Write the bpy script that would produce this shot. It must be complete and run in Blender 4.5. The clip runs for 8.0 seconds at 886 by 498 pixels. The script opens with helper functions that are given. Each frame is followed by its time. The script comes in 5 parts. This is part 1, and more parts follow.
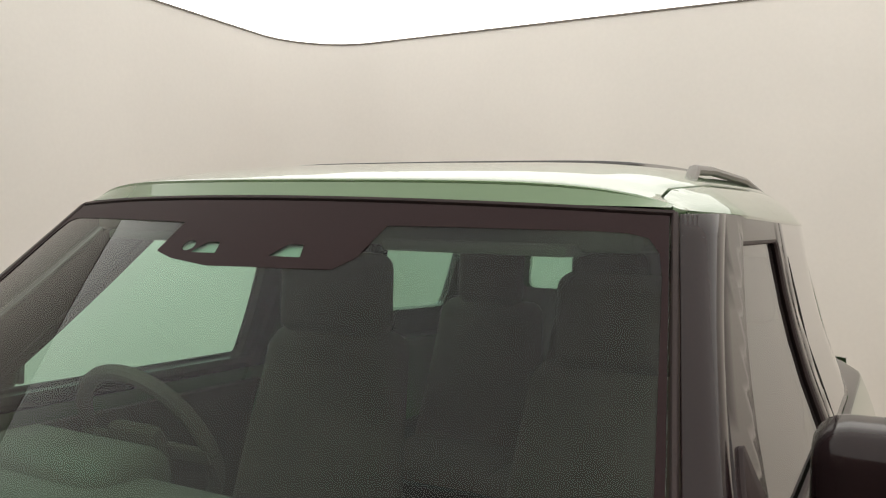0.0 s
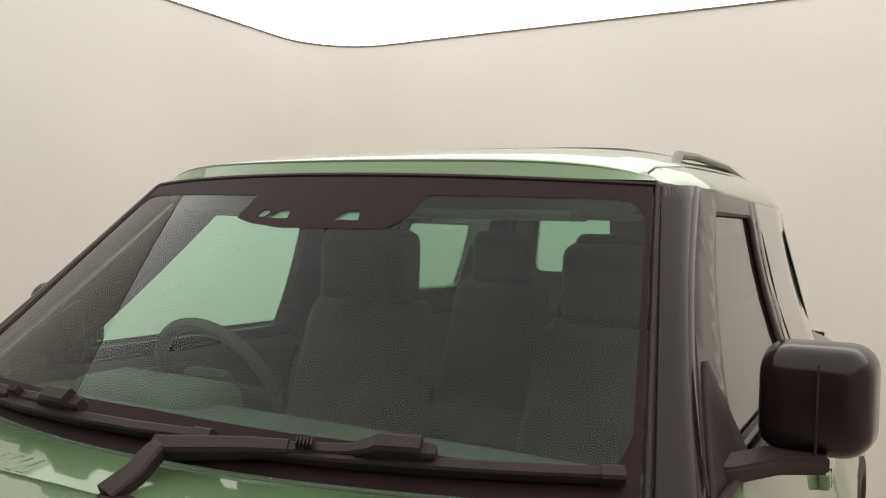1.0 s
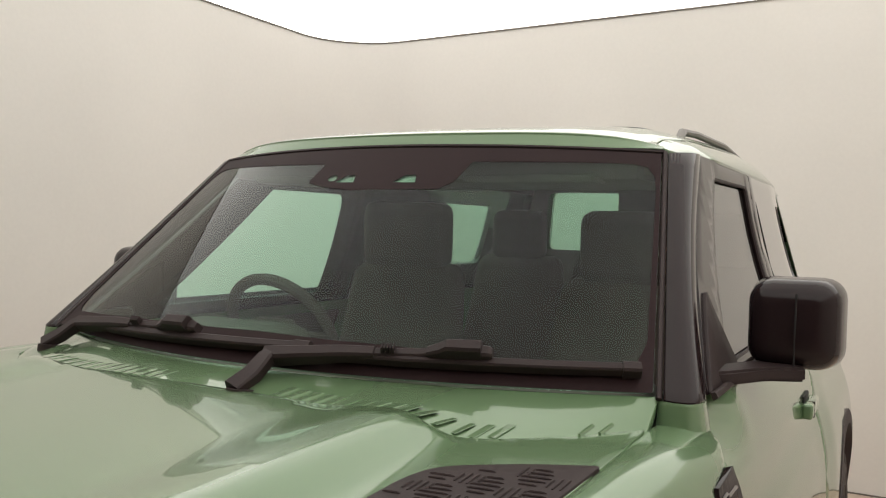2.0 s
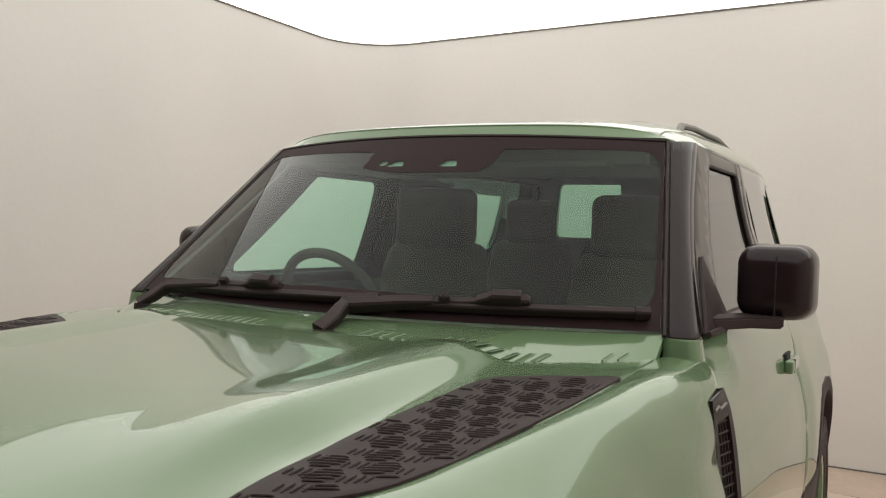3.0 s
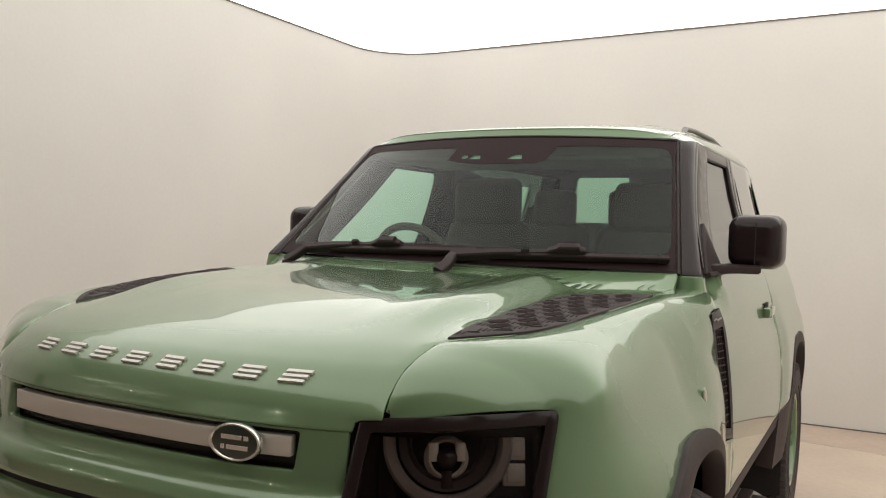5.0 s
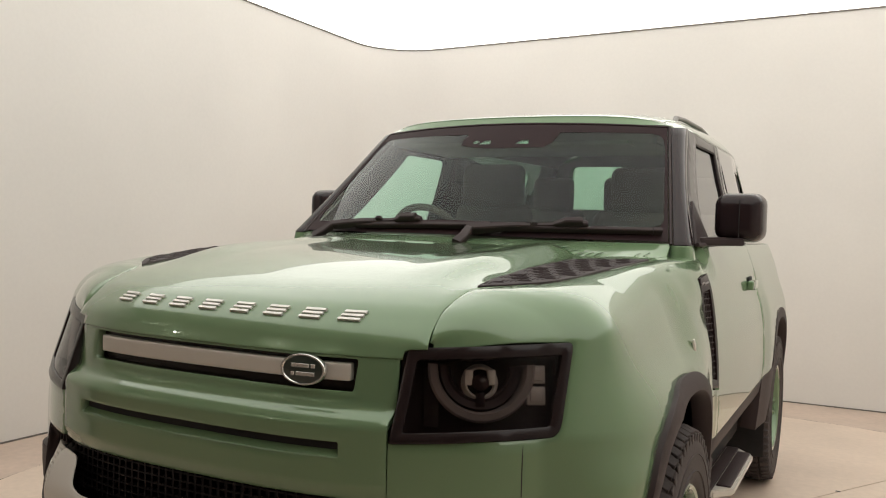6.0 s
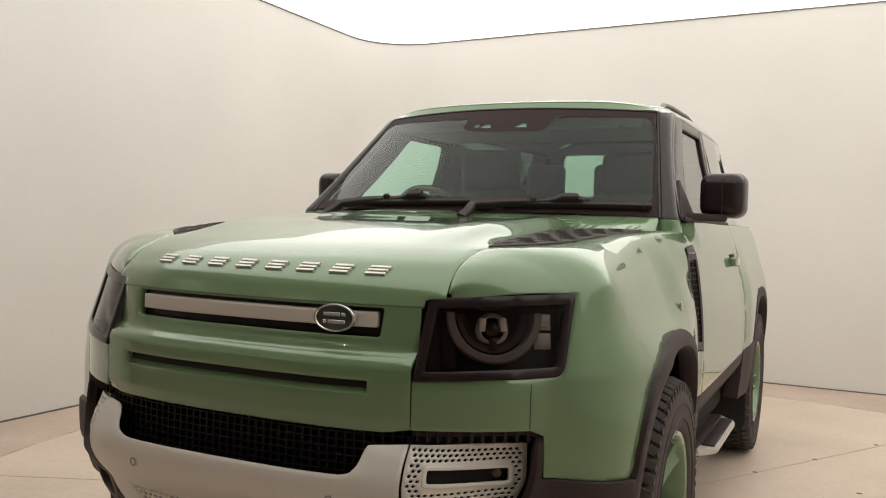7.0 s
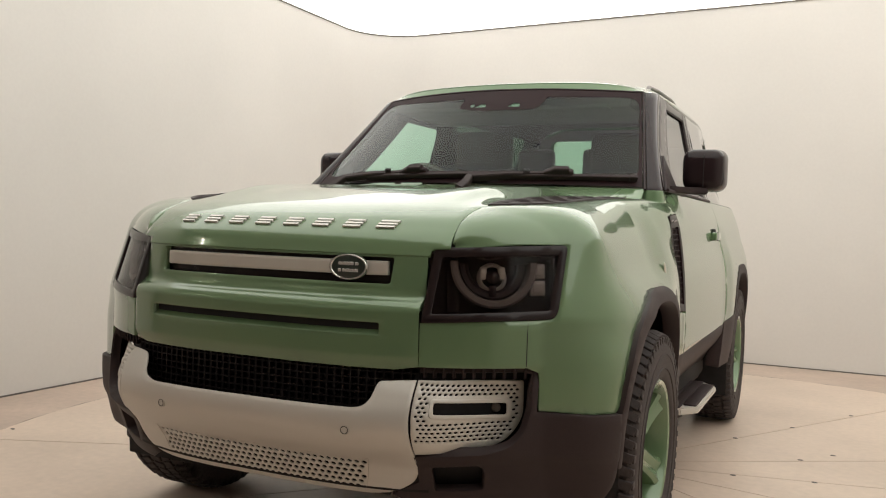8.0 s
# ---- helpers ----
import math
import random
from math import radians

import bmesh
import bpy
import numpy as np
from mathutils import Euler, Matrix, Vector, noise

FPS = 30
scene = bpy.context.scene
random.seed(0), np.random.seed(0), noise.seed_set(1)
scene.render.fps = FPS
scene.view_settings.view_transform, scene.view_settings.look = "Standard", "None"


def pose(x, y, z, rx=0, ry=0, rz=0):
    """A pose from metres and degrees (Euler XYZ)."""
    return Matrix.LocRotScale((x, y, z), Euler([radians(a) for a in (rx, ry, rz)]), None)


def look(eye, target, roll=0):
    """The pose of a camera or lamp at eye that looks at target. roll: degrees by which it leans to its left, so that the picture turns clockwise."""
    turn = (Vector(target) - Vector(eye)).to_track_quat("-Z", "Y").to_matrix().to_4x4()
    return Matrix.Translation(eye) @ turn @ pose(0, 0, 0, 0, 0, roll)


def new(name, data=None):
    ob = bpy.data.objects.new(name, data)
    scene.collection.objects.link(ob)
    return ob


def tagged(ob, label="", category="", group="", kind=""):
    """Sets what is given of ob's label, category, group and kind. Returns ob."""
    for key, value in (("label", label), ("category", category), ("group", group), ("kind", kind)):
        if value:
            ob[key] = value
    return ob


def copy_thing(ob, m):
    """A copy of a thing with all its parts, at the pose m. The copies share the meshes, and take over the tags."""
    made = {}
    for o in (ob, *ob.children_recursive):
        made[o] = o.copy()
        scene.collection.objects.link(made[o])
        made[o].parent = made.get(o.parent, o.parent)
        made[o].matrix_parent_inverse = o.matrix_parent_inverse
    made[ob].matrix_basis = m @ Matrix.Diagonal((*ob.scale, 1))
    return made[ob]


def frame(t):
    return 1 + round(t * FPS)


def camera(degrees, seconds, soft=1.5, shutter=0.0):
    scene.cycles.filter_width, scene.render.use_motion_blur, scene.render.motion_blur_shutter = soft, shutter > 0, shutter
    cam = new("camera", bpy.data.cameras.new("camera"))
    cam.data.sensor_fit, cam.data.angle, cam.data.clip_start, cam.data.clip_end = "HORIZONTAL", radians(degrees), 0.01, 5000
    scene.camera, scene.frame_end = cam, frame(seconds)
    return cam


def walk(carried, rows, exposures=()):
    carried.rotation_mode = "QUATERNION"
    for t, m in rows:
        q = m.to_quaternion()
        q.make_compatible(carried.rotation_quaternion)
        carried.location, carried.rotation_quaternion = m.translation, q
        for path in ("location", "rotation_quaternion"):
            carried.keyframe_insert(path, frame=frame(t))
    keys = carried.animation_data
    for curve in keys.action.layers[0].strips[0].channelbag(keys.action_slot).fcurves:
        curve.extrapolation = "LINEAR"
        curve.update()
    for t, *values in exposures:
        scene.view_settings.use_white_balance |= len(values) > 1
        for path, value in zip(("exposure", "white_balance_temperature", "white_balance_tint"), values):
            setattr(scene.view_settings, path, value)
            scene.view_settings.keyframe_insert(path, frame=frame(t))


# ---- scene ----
cam = camera(55.27, 8.0, 1.1)
ROWS = [
    (0, look((0.960, 0.644, 1.743), (0.012, 2.404, 1.696), 1.6)),
    (0.5, look((1.025, 0.490, 1.718), (0.073, 2.249, 1.666), 1.6)),
    (1, look((1.074, 0.330, 1.680), (0.119, 2.087, 1.634), 1.65)),
    (1.5, pose(1.1081, 0.1684, 1.6351, 88.588, -1.575, 28.848)),
    (3, pose(1.2224, -0.3662, 1.5206, 88.647, -1.735, 28.392)),
    (3.5, pose(1.2377, -0.574, 1.5068, 88.611, -1.857, 28.35)),
    (4, pose(1.2873, -0.8049, 1.4838, 88.567, -1.822, 28.366)),
    (4.5, pose(1.322, -1.0287, 1.4583, 88.616, -1.83, 28.088)),
    (6, pose(1.4221, -1.5552, 1.3416, 88.527, -1.747, 27.039)),
    (6.5, pose(1.4327, -1.688, 1.2978, 88.466, -1.804, 26.601)),
    (7, pose(1.4578, -1.7957, 1.2513, 88.434, -1.796, 26.015)),
    (7.5, pose(1.49, -1.9157, 1.1855, 88.458, -1.76, 25.445)),
    (8, pose(1.5138, -2.0068, 1.1353, 88.369, -1.834, 25.193)),
]
walk(cam, ROWS, [(0.0, -0.16), (0.5, -0.08), (1.5, -0.08), (3.0, -0.22), (4.0, -0.22), (4.5, -0.14), (6.0, 0.05), (8.0, 0.10)])

# ---- light ----
world = bpy.data.worlds.new("world")
scene.world = world
world.use_nodes = True
world.node_tree.nodes["Background"].inputs[0].default_value = (0.9, 0.85, 0.78, 1)
world.node_tree.nodes["Background"].inputs[1].default_value = 0.02
CEILING_GLOW = 1.50

# ---- materials ----


def material(name, color, rough=0.5, metal=0.0, coat=0.0, grain=0.0, scale=30.0, bump=0.0, spec=0.5, stain=0.0, stain_scale=2.0):
    """A surface with fine grain (colour and relief) and large soft stains."""
    m = bpy.data.materials.new(name)
    m.use_nodes = True
    nt = m.node_tree
    b = nt.nodes["Principled BSDF"]
    b.inputs["Base Color"].default_value = (*color, 1)
    b.inputs["Roughness"].default_value = rough
    b.inputs["Metallic"].default_value = metal
    b.inputs["Specular IOR Level"].default_value = spec
    b.inputs["Coat Weight"].default_value = coat
    b.inputs["Coat Roughness"].default_value = 0.03
    if grain or bump or stain:
        co = nt.nodes.new("ShaderNodeTexCoord")
        n1 = nt.nodes.new("ShaderNodeTexNoise")
        n1.inputs["Scale"].default_value = scale
        n1.inputs["Detail"].default_value = 5
        nt.links.new(co.outputs["Object"], n1.inputs["Vector"])
        n2 = nt.nodes.new("ShaderNodeTexNoise")
        n2.inputs["Scale"].default_value = stain_scale
        n2.inputs["Detail"].default_value = 4
        nt.links.new(co.outputs["Object"], n2.inputs["Vector"])
        last = None
        for node, amount in ((n1, grain), (n2, stain)):
            if not amount:
                continue
            mr = nt.nodes.new("ShaderNodeMapRange")
            mr.inputs["From Min"].default_value = 0.3
            mr.inputs["From Max"].default_value = 0.7
            mr.inputs["To Min"].default_value = 1 - amount
            mr.inputs["To Max"].default_value = 1 + amount
            nt.links.new(node.outputs["Fac"], mr.inputs["Value"])
            if last is None:
                last = mr.outputs["Result"]
            else:
                mu = nt.nodes.new("ShaderNodeMath")
                mu.operation = "MULTIPLY"
                nt.links.new(last, mu.inputs[0])
                nt.links.new(mr.outputs["Result"], mu.inputs[1])
                last = mu.outputs[0]
        if last is not None:
            mx = nt.nodes.new("ShaderNodeVectorMath")
            mx.operation = "SCALE"
            mx.inputs[0].default_value = color
            nt.links.new(last, mx.inputs["Scale"])
            nt.links.new(mx.outputs[0], b.inputs["Base Color"])
        if bump:
            bp = nt.nodes.new("ShaderNodeBump")
            bp.inputs["Strength"].default_value = bump
            bp.inputs["Distance"].default_value = 0.002
            nt.links.new(n1.outputs["Fac"], bp.inputs["Height"])
            nt.links.new(bp.outputs["Normal"], b.inputs["Normal"])
    return m


def glass_material(name, tint, gloss_rough=0.0, gloss=0.07, faces=1):
    """Thin tinted glass: light passes straight through, one or both faces of the pane mirror by Fresnel."""
    m = bpy.data.materials.new(name)
    m.use_nodes = True
    nt = m.node_tree
    nt.nodes.remove(nt.nodes["Principled BSDF"])
    out = nt.nodes["Material Output"]
    tr = nt.nodes.new("ShaderNodeBsdfTransparent")
    tr.inputs[0].default_value = (*tint, 1)
    gl = nt.nodes.new("ShaderNodeBsdfGlossy")
    gl.inputs["Roughness"].default_value = gloss_rough
    lw = nt.nodes.new("ShaderNodeLayerWeight")
    lw.inputs["Blend"].default_value = 0.5
    pw = nt.nodes.new("ShaderNodeMath")
    pw.operation = "POWER"
    pw.inputs[1].default_value = 5.0
    fr = nt.nodes.new("ShaderNodeMath")
    fr.operation = "MULTIPLY_ADD"
    fr.inputs[1].default_value = 1 - gloss
    fr.inputs[2].default_value = gloss
    nt.links.new(lw.outputs["Facing"], pw.inputs[0])
    nt.links.new(pw.outputs[0], fr.inputs[0])
    mix = nt.nodes.new("ShaderNodeMixShader")
    share = fr.outputs[0]
    if faces == 2:
        # both faces together: 2 r / (1 + r)
        over = nt.nodes.new("ShaderNodeMath")
        over.operation = "ADD"
        over.inputs[1].default_value = 1.0
        nt.links.new(share, over.inputs[0])
        twice = nt.nodes.new("ShaderNodeMath")
        twice.operation = "MULTIPLY"
        twice.inputs[1].default_value = 2.0
        nt.links.new(share, twice.inputs[0])
        ratio = nt.nodes.new("ShaderNodeMath")
        ratio.operation = "DIVIDE"
        nt.links.new(twice.outputs[0], ratio.inputs[0])
        nt.links.new(over.outputs[0], ratio.inputs[1])
        share = ratio.outputs[0]
    nt.links.new(share, mix.inputs[0])
    nt.links.new(tr.outputs[0], mix.inputs[1])
    nt.links.new(gl.outputs[0], mix.inputs[2])
    nt.links.new(mix.outputs[0], out.inputs[0])
    return m


PAINT = material("green_paint", (0.146, 0.225, 0.120), 0.22, 0.16, 1.0, grain=0.03, scale=900, spec=0.15)
PAINT.node_tree.nodes["Principled BSDF"].inputs["Coat IOR"].default_value = 1.5
BLACK = material("black_plastic", (0.034, 0.022, 0.022), 0.55, grain=0.15, scale=400, bump=0.15, spec=0.25)
GLOSS = material("gloss_black", (0.020, 0.012, 0.013), 0.12, spec=0.24, grain=0.04, scale=300)
PANEL = material("polished_panel", (0.030, 0.022, 0.022), 0.08, coat=1.0, spec=0.5, grain=0.04, scale=300)
LAMPBLACK = material("lamp_black", (0.016, 0.010, 0.010), 0.22, spec=0.28, grain=0.05, scale=300)
SHELL = material("inner_shell", (0.012, 0.01, 0.01), 0.8, grain=0.2)
MESHM = material("mesh_black", (0.009, 0.006, 0.006), 0.6, spec=0.2)
SILVER = material("satin_silver", (0.60, 0.57, 0.52), 0.46, 0.38, grain=0.04, scale=700)
CHROME = material("bright_silver", (0.78, 0.77, 0.74), 0.22, 0.9)
RAILM = material("rail_grey", (0.22, 0.20, 0.185), 0.5, grain=0.06, scale=300)
RUBBER = material("tyre_rubber", (0.042, 0.031, 0.029), 0.75, grain=0.25, scale=120, bump=0.3)
CABIN = material("cabin_dark", (0.094, 0.062, 0.053), 0.8, stain=0.12, stain_scale=7.0)
LINING = material("headlining_cloth", (0.22, 0.19, 0.165), 0.9, stain=0.06, stain_scale=9.0)
DASHM = material("dash_grey", (0.100, 0.075, 0.064), 0.7, stain=0.10, stain_scale=8.0)
BADGE = material("badge_silver", (0.74, 0.71, 0.67), 0.38, 0.35, grain=0.04, scale=600)
SCREEN = glass_material("windscreen_glass", (0.66, 0.93, 0.80), 0.0, 0.031)
SIDEGLASS = glass_material("side_glass", (0.80, 0.98, 0.92), 0.0, 0.045, 2)
REARGLASS = glass_material("privacy_glass", (0.47, 0.63, 0.55), 0.0, 0.045, 2)
LENS = glass_material("lamp_lens", (0.74, 0.70, 0.68), 0.0, 0.012)
WALL = material("cream_wall", (0.745, 0.711, 0.676), 0.6, grain=0.012, scale=40, bump=0.03, stain=0.03, stain_scale=0.9)
FLOOR = material("tan_floor", (0.625, 0.50, 0.405), 0.35, grain=0.05, scale=25, bump=0.04, stain=0.10, stain_scale=1.3)
OUTER = material("brown_floor", (0.50, 0.385, 0.312), 0.4, grain=0.07, scale=22, bump=0.05, stain=0.14, stain_scale=1.6)
EDGE = material("ceiling_trim", (0.15, 0.13, 0.115), 0.6, grain=0.2, scale=20)

lightm = bpy.data.materials.new("ceiling_membrane")
lightm.use_nodes = True
lb = lightm.node_tree.nodes["Principled BSDF"]
lb.inputs["Base Color"].default_value = (0.8, 0.8, 0.78, 1)
lb.inputs["Emission Color"].default_value = (0.965, 0.965, 0.925, 1)
lb.inputs["Emission Strength"].default_value = CEILING_GLOW

# ---- building helpers ----
from mathutils.geometry import delaunay_2d_cdt


def thing(name, label, category, group="", at=(0, 0, 0)):
    ob = new(name)
    ob.empty_display_size = 0.1
    ob.location = at
    return tagged(ob, label, category, group)


def link(name, me, mat, parent=None, label=""):
    ob = new(name, me)
    if mat is not None:
        me.materials.append(mat)
    if parent is not None:
        ob.parent = parent
        up = parent
        base = Vector((0, 0, 0))
        while up is not None:
            base += up.location
            up = up.parent
        ob.location = -base
    if label:
        tagged(ob, label)
    return ob


def part(name, bm, mat, parent=None, label="", smooth=True):
    """Links a bmesh, built in world places, as one mesh under a thing or a part."""
    me = bpy.data.meshes.new(name)
    bmesh.ops.recalc_face_normals(bm, faces=bm.faces)
    bm.to_mesh(me)
    bm.free()
    if smooth:
        me.polygons.foreach_set("use_smooth", [True] * len(me.polygons))
        me.set_sharp_from_angle(angle=radians(35))
    return link(name, me, mat, parent, label)


def box(bm, lo, hi, bevel=0.0, m=None, seg=2):
    r = bmesh.ops.create_cube(bm, size=1)
    vs = r["verts"]
    for v in vs:
        v.co = Vector([(lo[k] + hi[k]) / 2 + v.co[k] * (hi[k] - lo[k]) for k in range(3)])
    if bevel:
        es = list({e for v in vs for e in v.link_edges})
        out = bmesh.ops.bevel(bm, geom=es, offset=bevel, segments=seg, affect="EDGES", profile=0.5)
        vs = list({v for f in out["faces"] for v in f.verts} | {v for v in vs if v.is_valid})
    if m is not None:
        bmesh.ops.transform(bm, matrix=m, verts=vs)
    return vs


def tube(bm, pts, r, n=10, r2=None, flat=1.0):
    """A tube along points, with closed ends."""
    pts = [Vector(p) for p in pts]
    rings = []
    up = Vector((0, 0, 1))
    for i, p in enumerate(pts):
        d = (pts[min(i + 1, len(pts) - 1)] - pts[max(i - 1, 0)]).normalized()
        a = d.cross(up)
        if a.length < 1e-4:
            a = d.cross(Vector((1, 0, 0)))
        a.normalize()
        b = d.cross(a).normalized()
        rr = r if r2 is None else r + (r2 - r) * i / (len(pts) - 1)
        rings.append([bm.verts.new(p + a * rr * math.cos(6.28319 * k / n) + b * rr * flat * math.sin(6.28319 * k / n)) for k in range(n)])
    for q, w in zip(rings, rings[1:]):
        for k in range(n):
            bm.faces.new((q[k], q[(k + 1) % n], w[(k + 1) % n], w[k]))
    bm.faces.new(rings[0][::-1])
    bm.faces.new(rings[-1])


def lathe(bm, prof, n, m):
    """A profile of (radius, along) turned about the local z axis, then posed by m."""
    rings = [[bm.verts.new(m @ Vector((r * math.cos(6.2831853 * k / n), r * math.sin(6.2831853 * k / n), h))) for k in range(n)] for r, h in prof]
    for q, w in zip(rings, rings[1:]):
        for k in range(n):
            bm.faces.new((q[k], q[(k + 1) % n], w[(k + 1) % n], w[k]))
    return rings


def inside(poly, pts):
    x, y = pts[:, 0], pts[:, 1]
    ok = np.zeros(len(pts), bool)
    p = np.asarray(poly)
    for (x0, y0), (x1, y1) in zip(p, np.roll(p, -1, 0)):
        c = ((y0 > y) != (y1 > y))
        if y0 != y1:
            ok ^= c & (x < (x1 - x0) * (y - y0) / (y1 - y0) + x0)
    return ok


def resample(poly, step):
    out = []
    for a, b in zip(poly, poly[1:] + poly[:1]):
        n = max(1, int(math.ceil(math.hypot(b[0] - a[0], b[1] - a[1]) / step)))
        out += [(a[0] + (b[0] - a[0]) * k / n, a[1] + (b[1] - a[1]) * k / n) for k in range(n)]
    return out


def rounded(poly, r, n=5):
    """A polygon with its corners rounded; r is one radius or one for each corner."""
    out = []
    m = len(poly)
    for i in range(m):
        p = Vector(poly[i])
        a, b = Vector(poly[i - 1]) - p, Vector(poly[(i + 1) % m]) - p
        rr = r[i] if isinstance(r, (list, tuple)) else r
        rr = min(rr, a.length * 0.49, b.length * 0.49)
        if rr <= 0:
            out.append(tuple(p))
            continue
        a, b = p + a.normalized() * rr, p + b.normalized() * rr
        for k in range(n + 1):
            t = k / n
            out.append(tuple(a * (1 - t) ** 2 + p * 2 * t * (1 - t) + b * t * t))
    return out


def spline(keys, t):
    """Smooth monotone-ish curve through (t, value) keys; the value is a number or a tuple."""
    if t <= keys[0][0]:
        return keys[0][1]
    if t >= keys[-1][0]:
        return keys[-1][1]
    i = max(k for k in range(len(keys) - 1) if keys[k][0] <= t)
    t0, p0 = keys[i]
    t1, p1 = keys[i + 1]
    ta, pa = keys[i - 1] if i > 0 else (t0 - (t1 - t0), None)
    tb, pb = keys[i + 2] if i + 2 < len(keys) else (t1 + (t1 - t0), None)
    many = isinstance(p0, (tuple, list))
    tup = (lambda v: v) if many else (lambda v: (v,))
    a, b = np.array(tup(p0), float), np.array(tup(p1), float)
    pa = 2 * a - b if pa is None else np.array(tup(pa), float)
    pb = 2 * b - a if pb is None else np.array(tup(pb), float)
    h = t1 - t0
    m0 = (b - pa) / (t1 - ta) * h
    m1 = (pb - a) / (tb - t0) * h
    u = (t - t0) / h
    r = (2 * u ** 3 - 3 * u ** 2 + 1) * a + (u ** 3 - 2 * u ** 2 + u) * m0 + (-2 * u ** 3 + 3 * u ** 2) * b + (u ** 3 - u ** 2) * m1
    return tuple(r) if many else float(r[0])


def smooth01(a, b, x):
    t = min(1, max(0, (x - a) / (b - a)))
    return t * t * (3 - 2 * t)


def sheet(name, fn, outline, mat, parent, step=0.03, holes=(), depth=0.012, label="", side=1, lift=0.0, edge=0.0015):
    """A curved panel: the outline (and holes) lie in the plane of fn's two arguments, fn gives the place. Its rim is rolled in by
    depth along the normal. side -1 mirrors it across the car's middle."""
    outline = resample(list(outline), step)
    holes = [resample(list(h), step) for h in holes]
    pts, edges = [], []
    for loop in [outline] + holes:
        k = len(pts)
        pts += loop
        edges += [(k + i, k + (i + 1) % len(loop)) for i in range(len(loop))]
    nb = len(pts)
    o = np.array(outline)
    lo, hi = o.min(0), o.max(0)
    gx, gy = np.meshgrid(np.arange(lo[0] + step / 2, hi[0], step), np.arange(lo[1] + step / 2, hi[1], step))
    g = np.stack([gx.ravel(), gy.ravel()], 1)
    if len(g):
        ok = inside(outline, g)
        for h in holes:
            ok &= ~inside(h, g)
        g = g[ok]
        bp = np.array(pts)
        if len(g):
            d = np.sqrt(((g[:, None, :] - bp[None]) ** 2).sum(2)).min(1)
            g = g[d > step * 0.45]
        pts += [tuple(p) for p in g]
    vs, es, fs, ov, oe, of = delaunay_2d_cdt([Vector(p) for p in pts], edges, [], 0, 1e-6)
    src = [o[0] if o else -1 for o in ov]
    fs = np.array([f for f in fs if len(f) == 3])
    v2 = np.array([tuple(v) for v in vs])
    cen = v2[fs].mean(1)
    ok = inside(outline, cen)
    for h in holes:
        ok &= ~inside(h, cen)
    fs = fs[ok]
    P, N = [], []
    e = 1e-4
    for u, v in v2:
        p = Vector(fn(u, v))
        du = Vector(fn(u + e, v)) - Vector(fn(u - e, v))
        dv = Vector(fn(u, v + e)) - Vector(fn(u, v - e))
        n = du.cross(dv)
        n = n.normalized() if n.length > 0 else Vector((0, 0, 1))
        P.append(p + n * lift)
        N.append(n)
    verts = list(P)
    normals = list(N)
    faces = [tuple(int(i) for i in f) for f in fs]
    # rim: the once-used edges
    count = {}
    for f in faces:
        for a, b in ((f[0], f[1]), (f[1], f[2]), (f[2], f[0])):
            count[(a, b)] = 1
    rim = [(a, b) for a, b in count if (b, a) not in count]
    if depth:
        ids = {}
        outw = {}
        for a, b in rim:
            w = (P[b] - P[a]).cross(N[a])
            for i in (a, b):
                outw[i] = outw.get(i, Vector()) + w
        for i, w in outw.items():
            w = w.normalized() if w.length > 0 else N[i]
            ids[i] = len(verts)
            verts += [P[i] + w * edge * 0.7 - N[i] * edge * 0.5, P[i] + w * edge - N[i] * depth]
            normals += [(w + N[i] * 0.4).normalized(), w]
            normals[i] = (N[i] + w * 0.25).normalized()
        for a, b in rim:
            faces += [(b, a, ids[a], ids[b]), (ids[b], ids[a], ids[a] + 1, ids[b] + 1)]
    if side < 0:
        verts = [Vector((-v.x, v.y, v.z)) for v in verts]
        normals = [Vector((-v.x, v.y, v.z)) for v in normals]
        faces = [f[::-1] for f in faces]
    me = bpy.data.meshes.new(name)
    me.from_pydata(verts, [], faces)
    me.polygons.foreach_set("use_smooth", [True] * len(faces))
    me.normals_split_custom_set_from_vertices(normals)
    me.update()
    return link(name, me, mat, parent, label)


# ---- room ----
LEFT, BACK, RIGHT, ROUND = -3.07, 5.87, 4.05, 0.58
GLOW_L, GLOW_R = 0.20, -2.10  # the front edge of the glowing ceiling
OPEN, OPEN_R, HALL = -1.1, -3.2, -9.0  # where the lit bay opens to the unseen hall, on either side, and the hall's far end; the right wall runs on, unseen, to brighten the wing


def top_z(x):
    return 3.085 + 0.017 * (x + 3.07)


def bay_outline(inset=0.0, n=12):
    """The bay's plan from the open front on the right, round the back to the open front on the left."""
    l, r, b = LEFT - inset, RIGHT + inset, BACK + inset
    q = ROUND + inset
    pts = [(r, OPEN_R)]
    for cx, cy, a0 in ((r - q, b - q, 0), (l + q, b - q, 90)):
        pts += [(cx + q * math.cos(radians(a0 + 90 * k / n)), cy + q * math.sin(radians(a0 + 90 * k / n))) for k in range(n + 1)]
    return pts + [(l, OPEN)]


